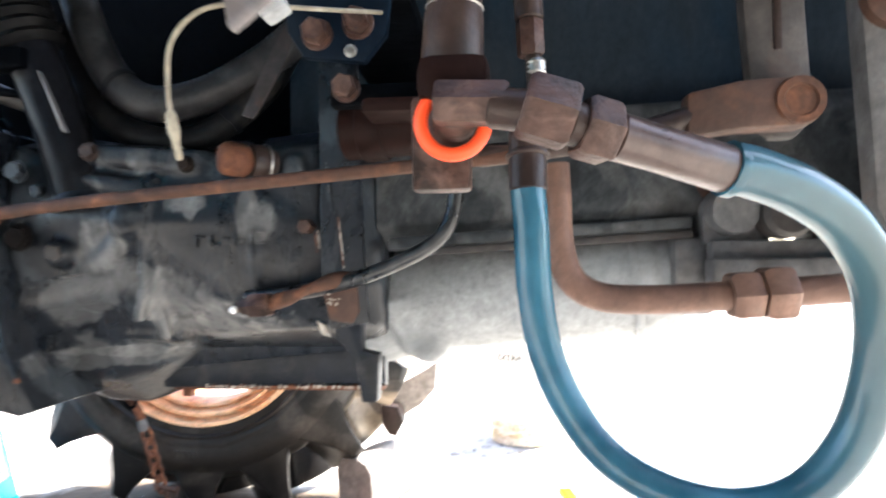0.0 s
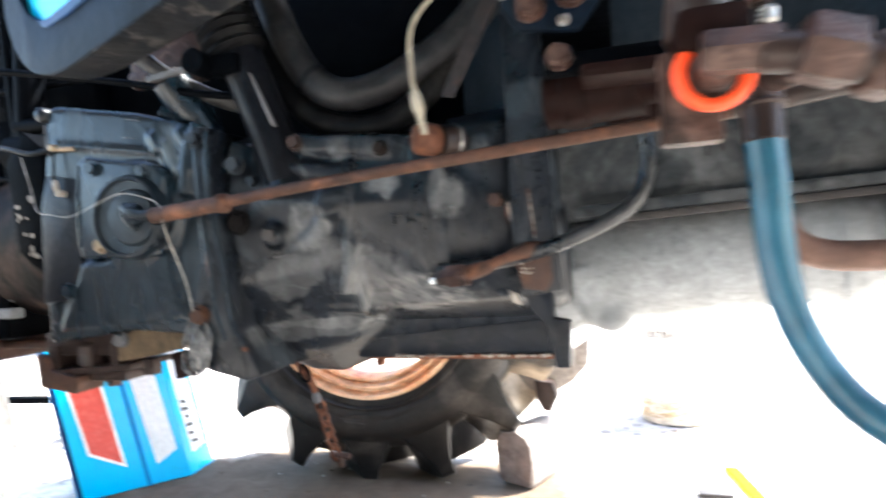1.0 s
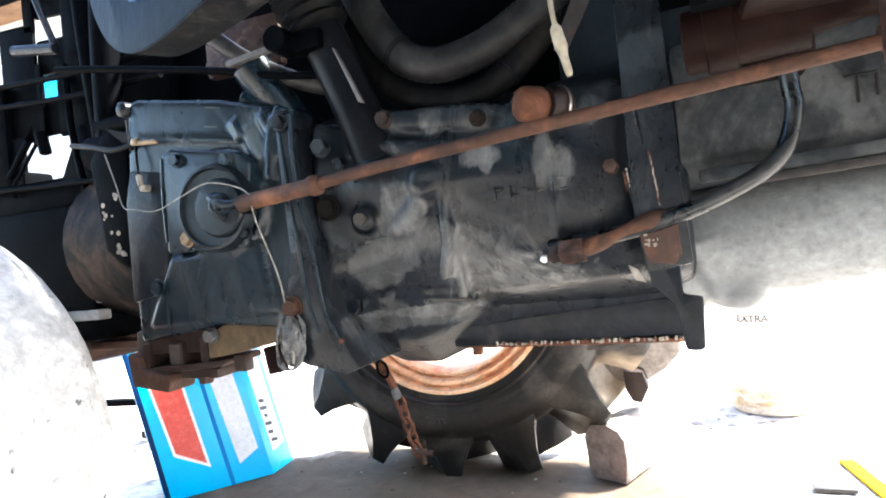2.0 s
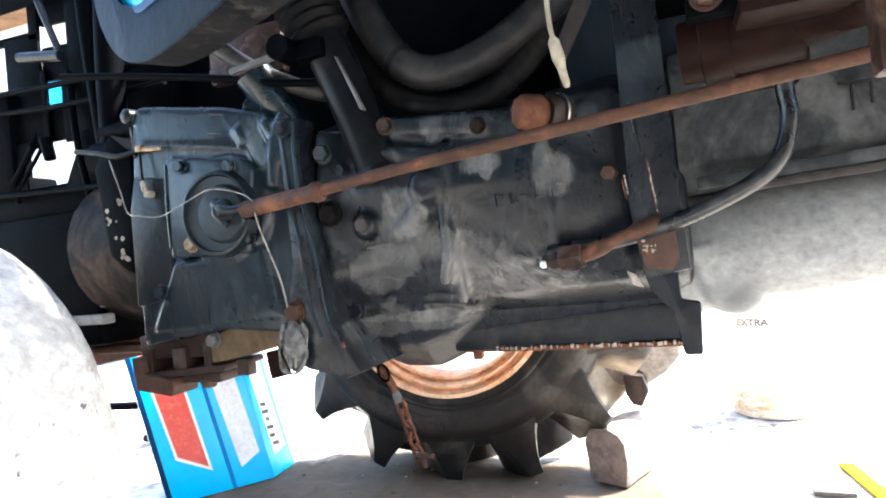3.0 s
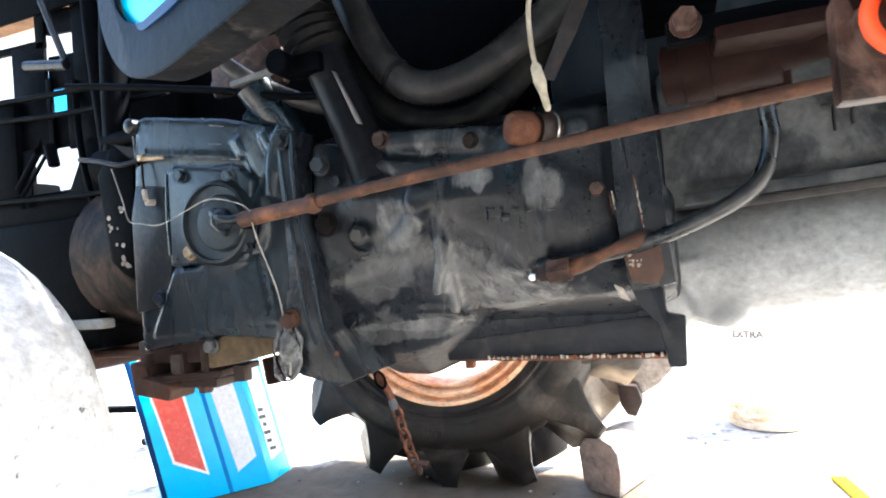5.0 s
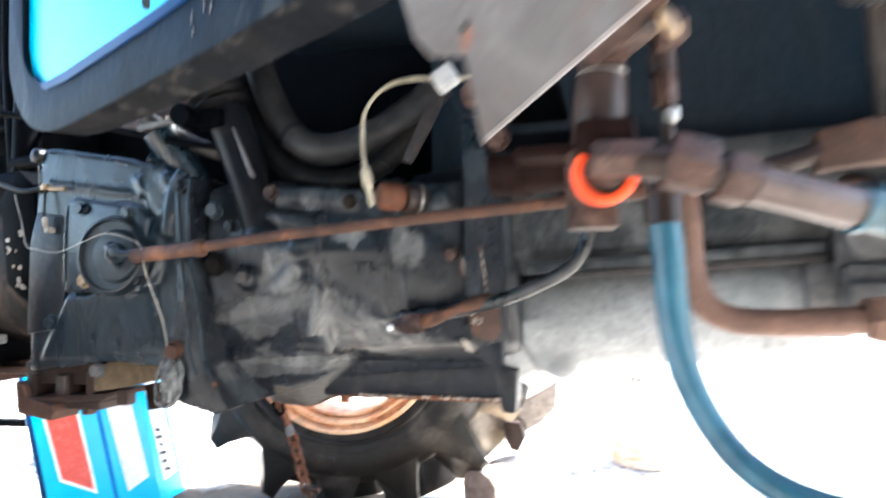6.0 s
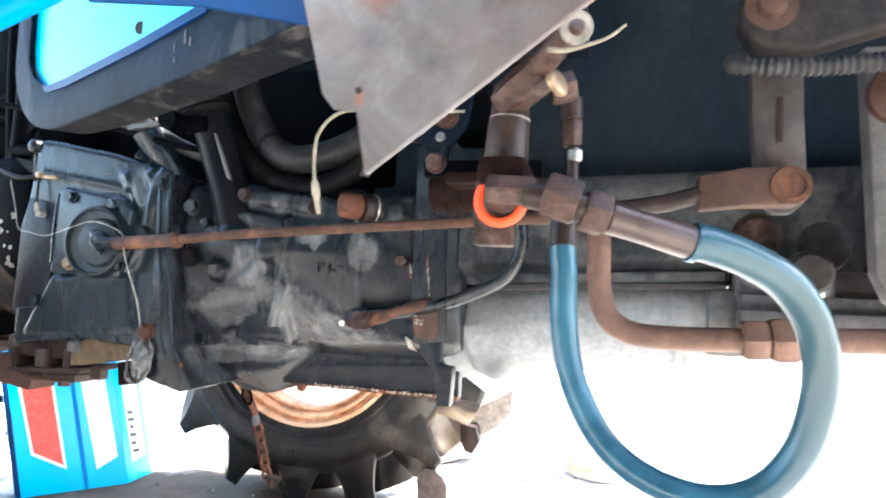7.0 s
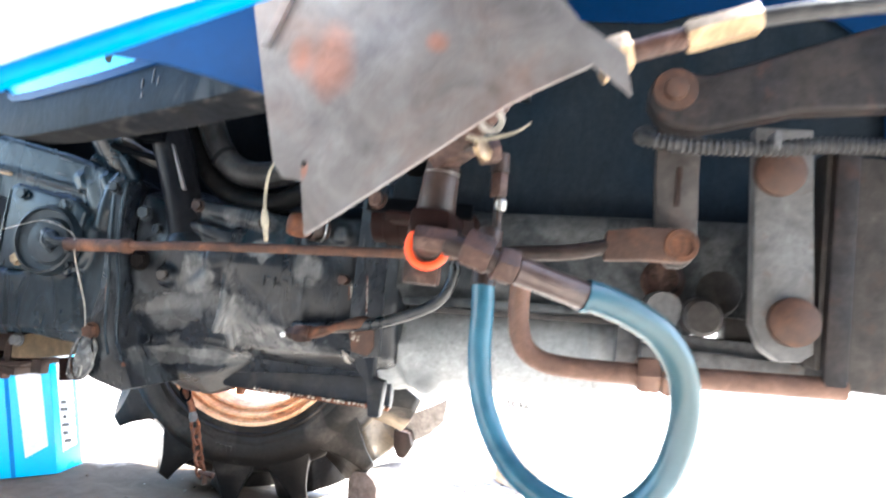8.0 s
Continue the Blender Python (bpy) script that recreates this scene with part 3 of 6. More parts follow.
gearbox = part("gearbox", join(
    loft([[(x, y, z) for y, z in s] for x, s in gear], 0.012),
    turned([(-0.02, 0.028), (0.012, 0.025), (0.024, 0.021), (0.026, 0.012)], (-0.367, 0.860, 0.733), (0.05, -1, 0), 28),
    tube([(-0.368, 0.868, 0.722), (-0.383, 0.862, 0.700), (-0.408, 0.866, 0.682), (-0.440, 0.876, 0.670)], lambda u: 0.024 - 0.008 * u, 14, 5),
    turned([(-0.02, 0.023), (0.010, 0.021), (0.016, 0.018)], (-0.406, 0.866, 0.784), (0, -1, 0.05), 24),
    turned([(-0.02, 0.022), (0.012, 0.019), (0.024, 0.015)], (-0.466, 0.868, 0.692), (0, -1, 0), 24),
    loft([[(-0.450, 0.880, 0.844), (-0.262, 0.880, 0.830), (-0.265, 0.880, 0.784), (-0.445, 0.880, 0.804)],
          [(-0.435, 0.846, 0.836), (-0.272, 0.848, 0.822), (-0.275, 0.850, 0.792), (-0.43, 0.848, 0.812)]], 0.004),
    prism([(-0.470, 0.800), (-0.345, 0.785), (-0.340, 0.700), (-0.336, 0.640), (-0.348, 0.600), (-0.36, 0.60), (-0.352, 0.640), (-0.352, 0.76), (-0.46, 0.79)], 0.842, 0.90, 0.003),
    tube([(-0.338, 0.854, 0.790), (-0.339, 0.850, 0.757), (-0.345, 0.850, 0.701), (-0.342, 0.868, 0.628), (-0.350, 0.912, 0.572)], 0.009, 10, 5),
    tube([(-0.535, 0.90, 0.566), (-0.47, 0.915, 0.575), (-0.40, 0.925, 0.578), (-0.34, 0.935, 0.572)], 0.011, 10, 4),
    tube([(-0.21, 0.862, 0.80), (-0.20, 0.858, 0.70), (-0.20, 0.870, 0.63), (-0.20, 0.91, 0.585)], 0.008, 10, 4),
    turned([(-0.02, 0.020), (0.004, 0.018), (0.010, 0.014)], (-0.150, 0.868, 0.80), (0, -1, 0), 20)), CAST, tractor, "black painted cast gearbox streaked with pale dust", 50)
blended(gearbox, 0.004, 6)
part("web", loft([[(x, 0.976, 0.575), (x, 0.984, top), (x, 1.10, top), (x, 1.10, 0.575)] for x, top in ((-0.385, 0.514), (-0.28, 0.5275), (-0.15, 0.540), (-0.07, 0.546))], 0.003), CAST, gearbox)
part("pale_edge", box(-0.470, -0.436, 0.856, 0.874, 0.660, 0.663, 0.0015, Euler((0, radians(-8), 0)).to_matrix()), POST_GREY, gearbox)
part("rust_streak", box(-0.4275, -0.421, 0.974, 0.9815, 0.494, 0.515, 0.002, Euler((0, radians(28), 0)).to_matrix()), RUST_ROD, gearbox)
for i, (bx, bz, w, h) in enumerate(((-0.272, 0.704, 0.003, 0.017), (-0.266, 0.709, 0.010, 0.003), (-0.252, 0.704, 0.003, 0.016), (-0.246, 0.699, 0.009, 0.003), (-0.233, 0.706, 0.010, 0.003), (-0.220, 0.707, 0.003, 0.017),
                                    (-0.214, 0.703, 0.009, 0.003), (-0.199, 0.708, 0.003, 0.018), (-0.187, 0.715, 0.010, 0.003), (-0.186, 0.701, 0.011, 0.003))):
    part("casting_mark", box(bx - w / 2, bx + w / 2, 0.8432, 0.850, bz - h / 2, bz + h / 2, 0.0015), CAST, gearbox)
for at, a, mt in (((-0.419, 0.848, 0.824), 0.018, BROWN), ((-0.287, 0.850, 0.804), 0.016, BELL), ((-0.466, 0.847, 0.692), 0.019, LINK_GREY),
                  ((-0.355, 0.934, 0.571), 0.010, RUST_DULL), ((-0.515, 0.896, 0.568), 0.020, CAST)):
    bolt(gearbox, at, across=a, height=0.010, material=mt)

# clutch housing in front of the gearbox
CH = [(-0.883, 0.534), (-0.723, 0.556), (-0.617, 0.548), (-0.575, 0.56), (-0.572, 0.85), (-0.60, 0.872), (-0.687, 0.897), (-0.852, 0.926), (-0.868, 0.918), (-0.885, 0.74)]
clutch = part("clutch_housing", join(
    prism(CH, 0.838, 1.36, 0.012, 3),
    loft([[(-0.808, 0.860, 0.678), (-0.615, 0.860, 0.692), (-0.595, 0.860, 0.556), (-0.868, 0.860, 0.546)],
          [(-0.798, 0.829, 0.664), (-0.628, 0.829, 0.678), (-0.612, 0.831, 0.572), (-0.852, 0.831, 0.560)]], 0.004),
    box(-0.850, -0.61, 0.8355, 0.860, 0.8395, 0.845, 0.001, Euler((0, radians(9), 0)).to_matrix()),
    *[box(rx - 0.008, rx + 0.008, 0.830, 0.860, rz - ln / 2, rz + ln / 2, 0.004, Euler((0, radians(-25), 0)).to_matrix()) for rx, rz, ln in ((-0.629, 0.820, 0.056), (-0.594, 0.828, 0.074), (-0.652, 0.845, 0.034))],
    tube([(-0.575, 0.842, 0.868), (-0.595, 0.838, 0.82), (-0.600, 0.836, 0.76)], 0.012, 10, 4),
    turned([(-0.02, 0.085), (0.008, 0.080), (0.012, 0.070)], (-0.690, 0.838, 0.735), (0, -1, 0), 36)), CAST_BLUE, tractor, "blue-black clutch housing with a round cover")
blended(clutch, 0.004, 3)
part("dark_web", prism([(-0.884, 0.600), (-0.812, 0.612), (-0.800, 0.700), (-0.797, 0.800), (-0.868, 0.812), (-0.882, 0.76)], 0.833, 0.842, 0.004), RAIL, clutch)
part("side_plate", prism([(-0.788, 0.672), (-0.640, 0.668), (-0.622, 0.790), (-0.642, 0.808), (-0.768, 0.832), (-0.785, 0.824)], 0.816, 0.842, 0.006, 3), CAST_BLUE, clutch)
part("plate_edge", tube([(-0.783, 0.817, 0.818), (-0.786, 0.816, 0.750), (-0.786, 0.817, 0.690)], 0.0028, 8, 4), CAST_BLUE, clutch)
cover = part("round_cover", turned([(0, 0.066), (0.004, 0.065), (0.014, 0.062), (0.017, 0.061), (0.018, 0.057), (0.012, 0.055), (0.011, 0.030)], (-0.684, 0.818, 0.731), (0.02, -1, 0), 44), COVER, clutch, "round black cover with a raised rim")
part("hub", join(turned([(0, 0.044), (0.010, 0.043), (0.016, 0.039), (0.018, 0.020)], (-0.670, 0.812, 0.729), (0.04, -1, 0), 32),
                 turned([(0, 0.019), (0.008, 0.017), (0.012, 0.012)], (-0.662, 0.797, 0.732), (0.2, -1, 0.1), 9),
                 tube([(-0.676, 0.796, 0.745), (-0.660, 0.790, 0.734), (-0.640, 0.790, 0.730), (-0.618, 0.792, 0.735)], lambda u: 0.009 - 0.003 * u, 10, 4),
                 tube([(-0.655, 0.795, 0.712), (-0.664, 0.790, 0.722), (-0.660, 0.788, 0.740)], 0.006, 9, 4)), COVER, cover, "grimy black hub and lever end")
# thin pale strips in place of the bright highlights along the housing edges
for x0, x1, z0, z1, a in ((-0.8695, -0.8672, 0.845, 0.895, -4), (-0.71, -0.682, 0.8845, 0.8858, 12), (-0.715, -0.690, 0.8565, 0.858, 9), (-0.69, -0.655, 0.829, 0.830, 8)):
    part("pale_edge", box(x0, x1, 0.8355, 0.8385, z0, z1, 0.0006, Euler((0, radians(a), 0)).to_matrix()), POST_GREY, clutch)
for at, a, mt in (((-0.753, 0.815, 0.811), 0.017, CAST_BLUE), ((-0.661, 0.815, 0.799), 0.017, CAST_BLUE), ((-0.742, 0.814, 0.691), 0.018, BRASS),
                  ((-0.822, 0.826, 0.622), 0.019, CAST_BLUE), ((-0.636, 0.815, 0.690), 0.014, CAST)):
    bolt(clutch, at, across=a, height=0.009, material=mt)
part("lug", join(turned([(0, 0.013), (0.016, 0.012), (0.020, 0.007)], (-0.872, 0.848, 0.912), (-0.1, -1, 0), 20)), RAIL, clutch)

# flange between the two castings
FL = [(-0.584, 0.862), (-0.548, 0.856), (-0.546, 0.71), (-0.535, 0.66), (-0.524, 0.574), (-0.506, 0.532), (-0.480, 0.488), (-0.505, 0.480), (-0.565, 0.494), (-0.604, 0.514), (-0.596, 0.56), (-0.577, 0.65), (-0.580, 0.75)]
flange = part("flange", prism(FL, 0.828, 1.30, 0.005), CAST, tractor)
part("flange_edge", tube([(-0.556, 0.828, 0.85), (-0.556, 0.827, 0.788), (-0.550, 0.827, 0.713), (-0.538, 0.827, 0.663), (-0.528, 0.828, 0.574), (-0.514, 0.830, 0.540), (-0.492, 0.836, 0.496)], 0.0032, 8, 5), CAST_BLUE, flange, "", 70)
part("flange_edge", tube([(-0.577, 0.828, 0.84), (-0.568, 0.827, 0.74), (-0.561, 0.827, 0.676), (-0.552, 0.827, 0.587), (-0.538, 0.828, 0.54)], 0.0026, 8, 5), CAST_BLUE, flange, "", 70)
for at, a, mt in (((-0.521, 0.848, 0.801), 0.022, CAST), ((-0.518, 0.848, 0.713), 0.026, BELL), ((-0.577, 0.826, 0.578), 0.022, RUST_ROD), ((-0.57, 0.824, 0.84), 0.018, CAST),
                  ((-0.500, 0.862, 0.775), 0.016, CAST)):
    bolt(flange, at, across=a, height=0.012, material=mt)
part("rust_streak", box(-0.5625, -0.5595, 0.8255, 0.8285, 0.635, 0.675, 0.001, Euler((0, radians(-3), 0)).to_matrix()), RUST, flange)
part("drain_tip", turned([(0, 0.004), (0.004, 0.003)], (-0.505, 0.829, 0.527), (0, -1, 0), 10), RUST, flange)

# sump plate and clamps under the clutch housing
sump = part("sump_bracket", join(box(-0.918, -0.755, 0.862, 0.98, 0.512, 0.550, 0.004), box(-0.902, -0.886, 0.855, 0.93, 0.484, 0.53, 0.003), box(-0.838, -0.812, 0.852, 0.93, 0.494, 0.532, 0.003),
                                 box(-0.776, -0.760, 0.852, 0.93, 0.492, 0.535, 0.003), box(-0.902, -0.735, 0.850, 0.95, 0.484, 0.495, 0.003, Euler((0, radians(-4), 0)).to_matrix()),
                                 box(-0.82, -0.745, 0.852, 0.92, 0.472, 0.488, 0.004)), BROWN, tractor, "rusty channel bracket bolted under the housing")
part("spacer", box(-0.836, -0.814, 0.848, 0.856, 0.497, 0.529, 0.003), LINK_GREY, sump)
part("clamp_block", prism([(-0.920, 0.517), (-0.900, 0.512), (-0.893, 0.490), (-0.838, 0.480), (-0.832, 0.468), (-0.838, 0.452), (-0.912, 0.462)], 0.842, 0.90, 0.004), RUST_DULL, sump)
part("packing", prism([(-0.760, 0.503), (-0.700, 0.511), (-0.630, 0.527), (-0.616, 0.549), (-0.723, 0.557), (-0.760, 0.54)], 0.852, 0.95, 0.004), PACKING, sump)
part("clip", box(-0.652, -0.628, 0.85, 0.872, 0.478, 0.520, 0.003, Euler((0, radians(-10), 0)).to_matrix()), RED_BROWN, sump)
part("clip_tab", box(-0.712, -0.690, 0.852, 0.872, 0.482, 0.508, 0.003), BROWN, sump)
bolt(sump, (-0.747, 0.850, 0.540), across=0.018, height=0.012, material=POST_GREY)
bolt(sump, (-0.775, 0.86, 0.474), (0, 0, -1), across=0.02, height=0.010, material=RUST_DULL)

# bell housing and engine further forward
bell = part("bell_housing", loft([[(x, 1.12 - ry * math.cos(a), 0.715 + rz * math.sin(a)) for a in [2 * math.pi * k / 28 for k in range(28)]]
                                  for x, ry, rz in ((-0.885, 0.255, 0.178), (-0.90, 0.258, 0.182), (-0.99, 0.235, 0.176), (-1.08, 0.205, 0.168), (-1.16, 0.19, 0.160))]), BELL, tractor, "rusty bell housing with flaking black paint")
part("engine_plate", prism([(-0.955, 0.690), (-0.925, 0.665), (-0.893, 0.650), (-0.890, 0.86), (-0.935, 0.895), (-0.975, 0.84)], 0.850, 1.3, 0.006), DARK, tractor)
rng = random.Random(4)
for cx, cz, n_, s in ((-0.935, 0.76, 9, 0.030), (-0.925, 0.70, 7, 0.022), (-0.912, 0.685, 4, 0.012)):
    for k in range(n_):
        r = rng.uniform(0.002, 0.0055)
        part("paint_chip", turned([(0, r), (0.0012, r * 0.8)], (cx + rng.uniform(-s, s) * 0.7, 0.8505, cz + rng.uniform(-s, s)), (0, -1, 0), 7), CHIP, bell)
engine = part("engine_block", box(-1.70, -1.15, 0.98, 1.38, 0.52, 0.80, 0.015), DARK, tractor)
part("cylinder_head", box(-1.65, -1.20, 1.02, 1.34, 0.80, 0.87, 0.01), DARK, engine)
part("front_axle", join(rod((-1.25, 0.66, 0.50), (-1.25, 1.62, 0.50), 0.030), rod((-1.25, 0.69, 0.54), (-1.25, 0.69, 0.34), 0.028), box(-1.40, -1.00, 1.02, 1.08, 0.498, 0.515, 0.006)), RUST_DULL, tractor)
part("side_rail", join(box(-1.75, -1.13, 0.985, 1.03, 0.598, 0.625, 0.004), box(-1.75, -1.13, 0.97, 1.0, 0.565, 0.585, 0.004)), CAST_DUSTY, tractor)

# rail under the gearbox, its worn lower edge, and the bracket at its end
rail = part("cross_rail", loft([[(x, 0.985, 0.545 - dx), (x, 0.992, 0.487 - dz), (x, yb, 0.487 - (yb - 0.992) * 0.15), (x, yb, 0.548)] for x, dx, dz, yb in ((-0.40, 0.030, 0.002, 1.16), (-0.28, 0.017, -0.001, 1.16), (-0.15, 0.004, -0.004, 1.09), (-0.055, -0.002, -0.007, 1.015))], 0.004),
            RAIL, tractor, "black steel rail with a rusty chipped lower edge")
for k in range(90):
    u = k / 89
    x = -0.33 + 0.265 * u
    if rng.random() < 0.75:
        w = rng.uniform(0.0007, 0.0028)
        part("worn_chip", box(x - w, x + w * rng.uniform(0.2, 1), 0.988, 0.9935, 0.485 + rng.uniform(0, 0.002), 0.4885 + rng.uniform(0, 0.004), 0.0006), rng.choice((CHIP, CHIP, RUST)), rail)
part("rust_edge", box(-0.385, -0.058, 0.994, 1.02, 0.4825, 0.489, 0.001), RUST, rail)
part("drain_stub", box(-0.375, -0.360, 1.0, 1.015, 0.470, 0.485, 0.002), RUST, rail)
bracket = part("rail_bracket", prism([(-0.113, 0.70), (-0.062, 0.70), (-0.060, 0.560), (-0.038, 0.556), (-0.041, 0.494), (-0.062, 0.494), (-0.070, 0.548), (-0.092, 0.572), (-0.101, 0.60), (-0.106, 0.66)], 0.862, 0.890, 0.005),
               RAIL, tractor)
part("worn_patch", prism([(-0.107, 0.652), (-0.060, 0.648), (-0.057, 0.612), (-0.066, 0.598), (-0.094, 0.602)], 0.8335, 0.8395, 0.002), RUST_DULL, bracket)
for k in range(9):
    part("paint_chip", box(-0.098 + 0.0045 * (k % 4) + rng.uniform(0, 0.002), -0.0962 + 0.0045 * (k % 4) + rng.uniform(0, 0.003), 0.8322, 0.8342, 0.620 + 0.006 * (k // 4) + rng.uniform(0, 0.003), 0.6215 + 0.006 * (k // 4) + rng.uniform(0.0005, 0.004), 0.0004), CHIP, bracket)
part("pale_tab", prism([(-0.119, 0.600), (-0.108, 0.594), (-0.100, 0.578), (-0.112, 0.582)], 0.858, 0.864, 0.001), CHIP, bracket)

# vertical strap on the gearbox side
strap = part("side_strap", prism([(-0.108, 1.02), (-0.060, 1.02), (-0.052, 0.70), (-0.046, 0.598), (-0.096, 0.590), (-0.106, 0.66)], 0.838, 0.848, 0.003), CAST, tractor)
part("strap_bolt", hexagon((-0.128, 0.862, 0.720), (-0.128, 0.840, 0.720), 0.017), BROWN_LIGHT, strap)
for x0, z0, z1, mt in ((-0.112, 0.688, 0.712, RUST), (-0.109, 0.694, 0.716, CHIP), (-0.079, 0.672, 0.735, RUST), (-0.078, 0.668, 0.730, CHIP), (-0.091, 0.745, 0.785, DARK), (-0.096, 0.765, 0.80, POST_GREY)):
    for k in range(7):
        za, hh = z0 + (z1 - z0) * (k + rng.uniform(-0.3, 0.3)) / 6.5, (z1 - z0) * rng.uniform(0.03, 0.11)
        w = rng.uniform(0.0004, 0.0010)
        xa = x0 + 0.0014 - (za - z0) * 0.10
        part("scratch", box(xa - w, xa + w, 0.8368, 0.8392, za - hh, za + hh, 0.0004, Euler((0, radians(rng.uniform(-14, 3)), 0)).to_matrix()), mt, strap)

# axle tube and the castings towards the rear
axle = part("axle_housing", join(
    turned([(0, 0.092), (0.03, 0.090), (0.055, 0.079), (0.20, 0.076), (0.41, 0.077), (0.415, 0.070), (0.445, 0.070)], (-0.075, 1.040, 0.609), (0.43, -0.075, 0.036), 40),
    turned([(-0.03, 0.056), (0.02, 0.050), (0.036, 0.042), (0.044, 0.028)], (-0.005, 1.000, 0.606), (0.12, -1, 0.02), 28),
    turned([(-0.04, 0.036), (0.020, 0.031), (0.034, 0.024), (0.040, 0.012)], (0.010, 0.998, 0.556), (0.2, -1, 0.0), 24),
    loft([[(-0.062, 0.935, 0.622), (-0.015, 0.945, 0.622), (-0.015, 1.05, 0.622), (-0.062, 1.05, 0.622)], [(-0.034, 0.945, 0.572), (0.010, 0.955, 0.578), (0.010, 1.05, 0.57), (-0.034, 1.05, 0.57)],
          [(-0.022, 0.965, 0.540), (0.012, 0.970, 0.538), (0.012, 1.05, 0.53), (-0.022, 1.05, 0.53)]], 0.004)), CAST_DUSTY, tractor, "dusty grey cast axle tube")
blended(axle, 0.005, 9)
part("tube_joint", turned([(0, 0.079), (0.006, 0.081), (0.012, 0.079)], (0.300, 0.974, 0.638), (0.43, -0.075, 0.035), 40), CAST_DUSTY, axle)
rear = part("rear_housing", loft([[(x, y, z) for y, z in s] for x, s in (
    (-0.05, [(0.93, 0.87), (0.905, 0.84), (0.905, 0.72), (0.94, 0.690), (1.36, 0.68), (1.36, 0.90)]),
    (0.10, [(0.92, 0.87), (0.900, 0.84), (0.900, 0.73), (0.93, 0.695), (1.36, 0.69), (1.36, 0.90)]),
    (0.30, [(0.92, 0.88), (0.900, 0.85), (0.900, 0.745), (0.92, 0.705), (1.36, 0.70), (1.36, 0.90)]),
    (0.62, [(0.95, 0.90), (0.93, 0.87), (0.93, 0.76), (0.95, 0.71), (1.36, 0.71), (1.36, 0.90)]))], 0.008), REAR, tractor)
part("lip", box(-0.03, 0.36, 0.888, 0.91, 0.700, 0.716, 0.004, Euler((0, radians(-3), 0)).to_matrix()), REAR, rear)
part("lip_edge", box(0.02, 0.36, 0.885, 0.90, 0.690, 0.700, 0.003, Euler((0, radians(-3), 0)).to_matrix()), LINK_GREY, rear)
part("tail_casting", join(box(0.335, 0.385, 0.885, 1.2, 0.600, 0.70, 0.012), turned([(0, 0.030), (0.05, 0.028)], (0.40, 0.90, 0.73), (0, -1, 0), 24)), POST_GREY, rear)
for x0, x1, z0, z1 in ((0.128, 0.160, 0.790, 0.7932), (0.139, 0.1418, 0.760, 0.790), (0.158, 0.1605, 0.765, 0.790)):
    part("groove", box(x0, x1, 0.8975, 0.902, z0, z1, 0.001), LINK_DARK, rear)
bar = part("drawbar", box(0.372, 0.95, 0.85, 0.93, 0.640, 0.672, 0.005), POST_GREY, tractor)
part("upper_bar", box(0.375, 0.95, 0.865, 0.93, 0.668, 0.694, 0.004), POST_GREY, bar)
part("spacer", box(0.37, 0.450, 0.88, 0.93, 0.69, 0.73, 0.004), POST_GREY, bar)
part("spacer", box(0.500, 0.95, 0.88, 0.93, 0.69, 0.73, 0.004), LINK_GREY, bar)

# tunnel boxes filling the shade above the gearbox; inner side of the rear mudguard
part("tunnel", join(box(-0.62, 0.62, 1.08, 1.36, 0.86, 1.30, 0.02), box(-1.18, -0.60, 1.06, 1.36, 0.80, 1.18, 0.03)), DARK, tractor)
part("mudguard", join(prism([(-0.20, 0.80), (1.30, 0.80), (1.30, 1.60), (-0.20, 1.60)], 1.00, 1.02, 0.002)), BLUE_GRIME_SHADE, tractor, "grimy blue inner mudguard with shade in its colour")
# plate added above the view to keep sky light off the mudguard
part("shade_plate", box(-0.20, 1.3, 0.50, 0.98, 1.36, 1.38, 0.004), BLUE_GRIME_SHADE, tractor)
part("fender_side", prism([(0.20, 1.262), (0.376, 1.264), (0.434, 1.283), (0.52, 1.290), (0.599, 1.287), (0.674, 1.278), (0.722, 1.241), (0.748, 1.185), (0.762, 1.12), (0.768, 1.0), (1.3, 1.0), (1.3, 1.6), (0.20, 1.6)], 0.982, 0.990, 0.002), BLUE_SHADED, tractor, "blue painted fender side")

# engine bulk: air box, and black sheets added as its shade around bright gaps
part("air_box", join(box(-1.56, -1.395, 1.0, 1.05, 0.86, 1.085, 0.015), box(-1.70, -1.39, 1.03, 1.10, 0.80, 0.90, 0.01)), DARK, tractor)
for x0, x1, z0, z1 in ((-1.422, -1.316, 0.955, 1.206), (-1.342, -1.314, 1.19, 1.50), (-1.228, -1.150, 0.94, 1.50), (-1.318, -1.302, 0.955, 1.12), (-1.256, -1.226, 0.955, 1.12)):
    part("shade_post", box(x0, x1, 1.022, 1.030, z0, z1, 0.002), DARK, tractor)
part("shade_top", box(-1.72, -1.12, 1.012, 1.020, 1.262, 1.50, 0.010), DARK, tractor)
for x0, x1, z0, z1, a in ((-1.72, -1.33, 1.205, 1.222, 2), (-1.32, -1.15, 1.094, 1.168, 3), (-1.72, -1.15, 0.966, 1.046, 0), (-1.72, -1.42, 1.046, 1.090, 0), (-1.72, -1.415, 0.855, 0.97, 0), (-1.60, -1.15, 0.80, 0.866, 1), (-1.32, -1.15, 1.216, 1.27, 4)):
    part("shade_tray", box(x0, x1, 1.032, 1.042, z0, z1, 0.002, Euler((0, radians(a), 0)).to_matrix()), DARK, tractor)
part("shade_gusset", prism([(-1.190, 0.968), (-1.13, 0.968), (-1.13, 0.855), (-1.256, 0.855)], 1.012, 1.020, 0.002), DARK, tractor)
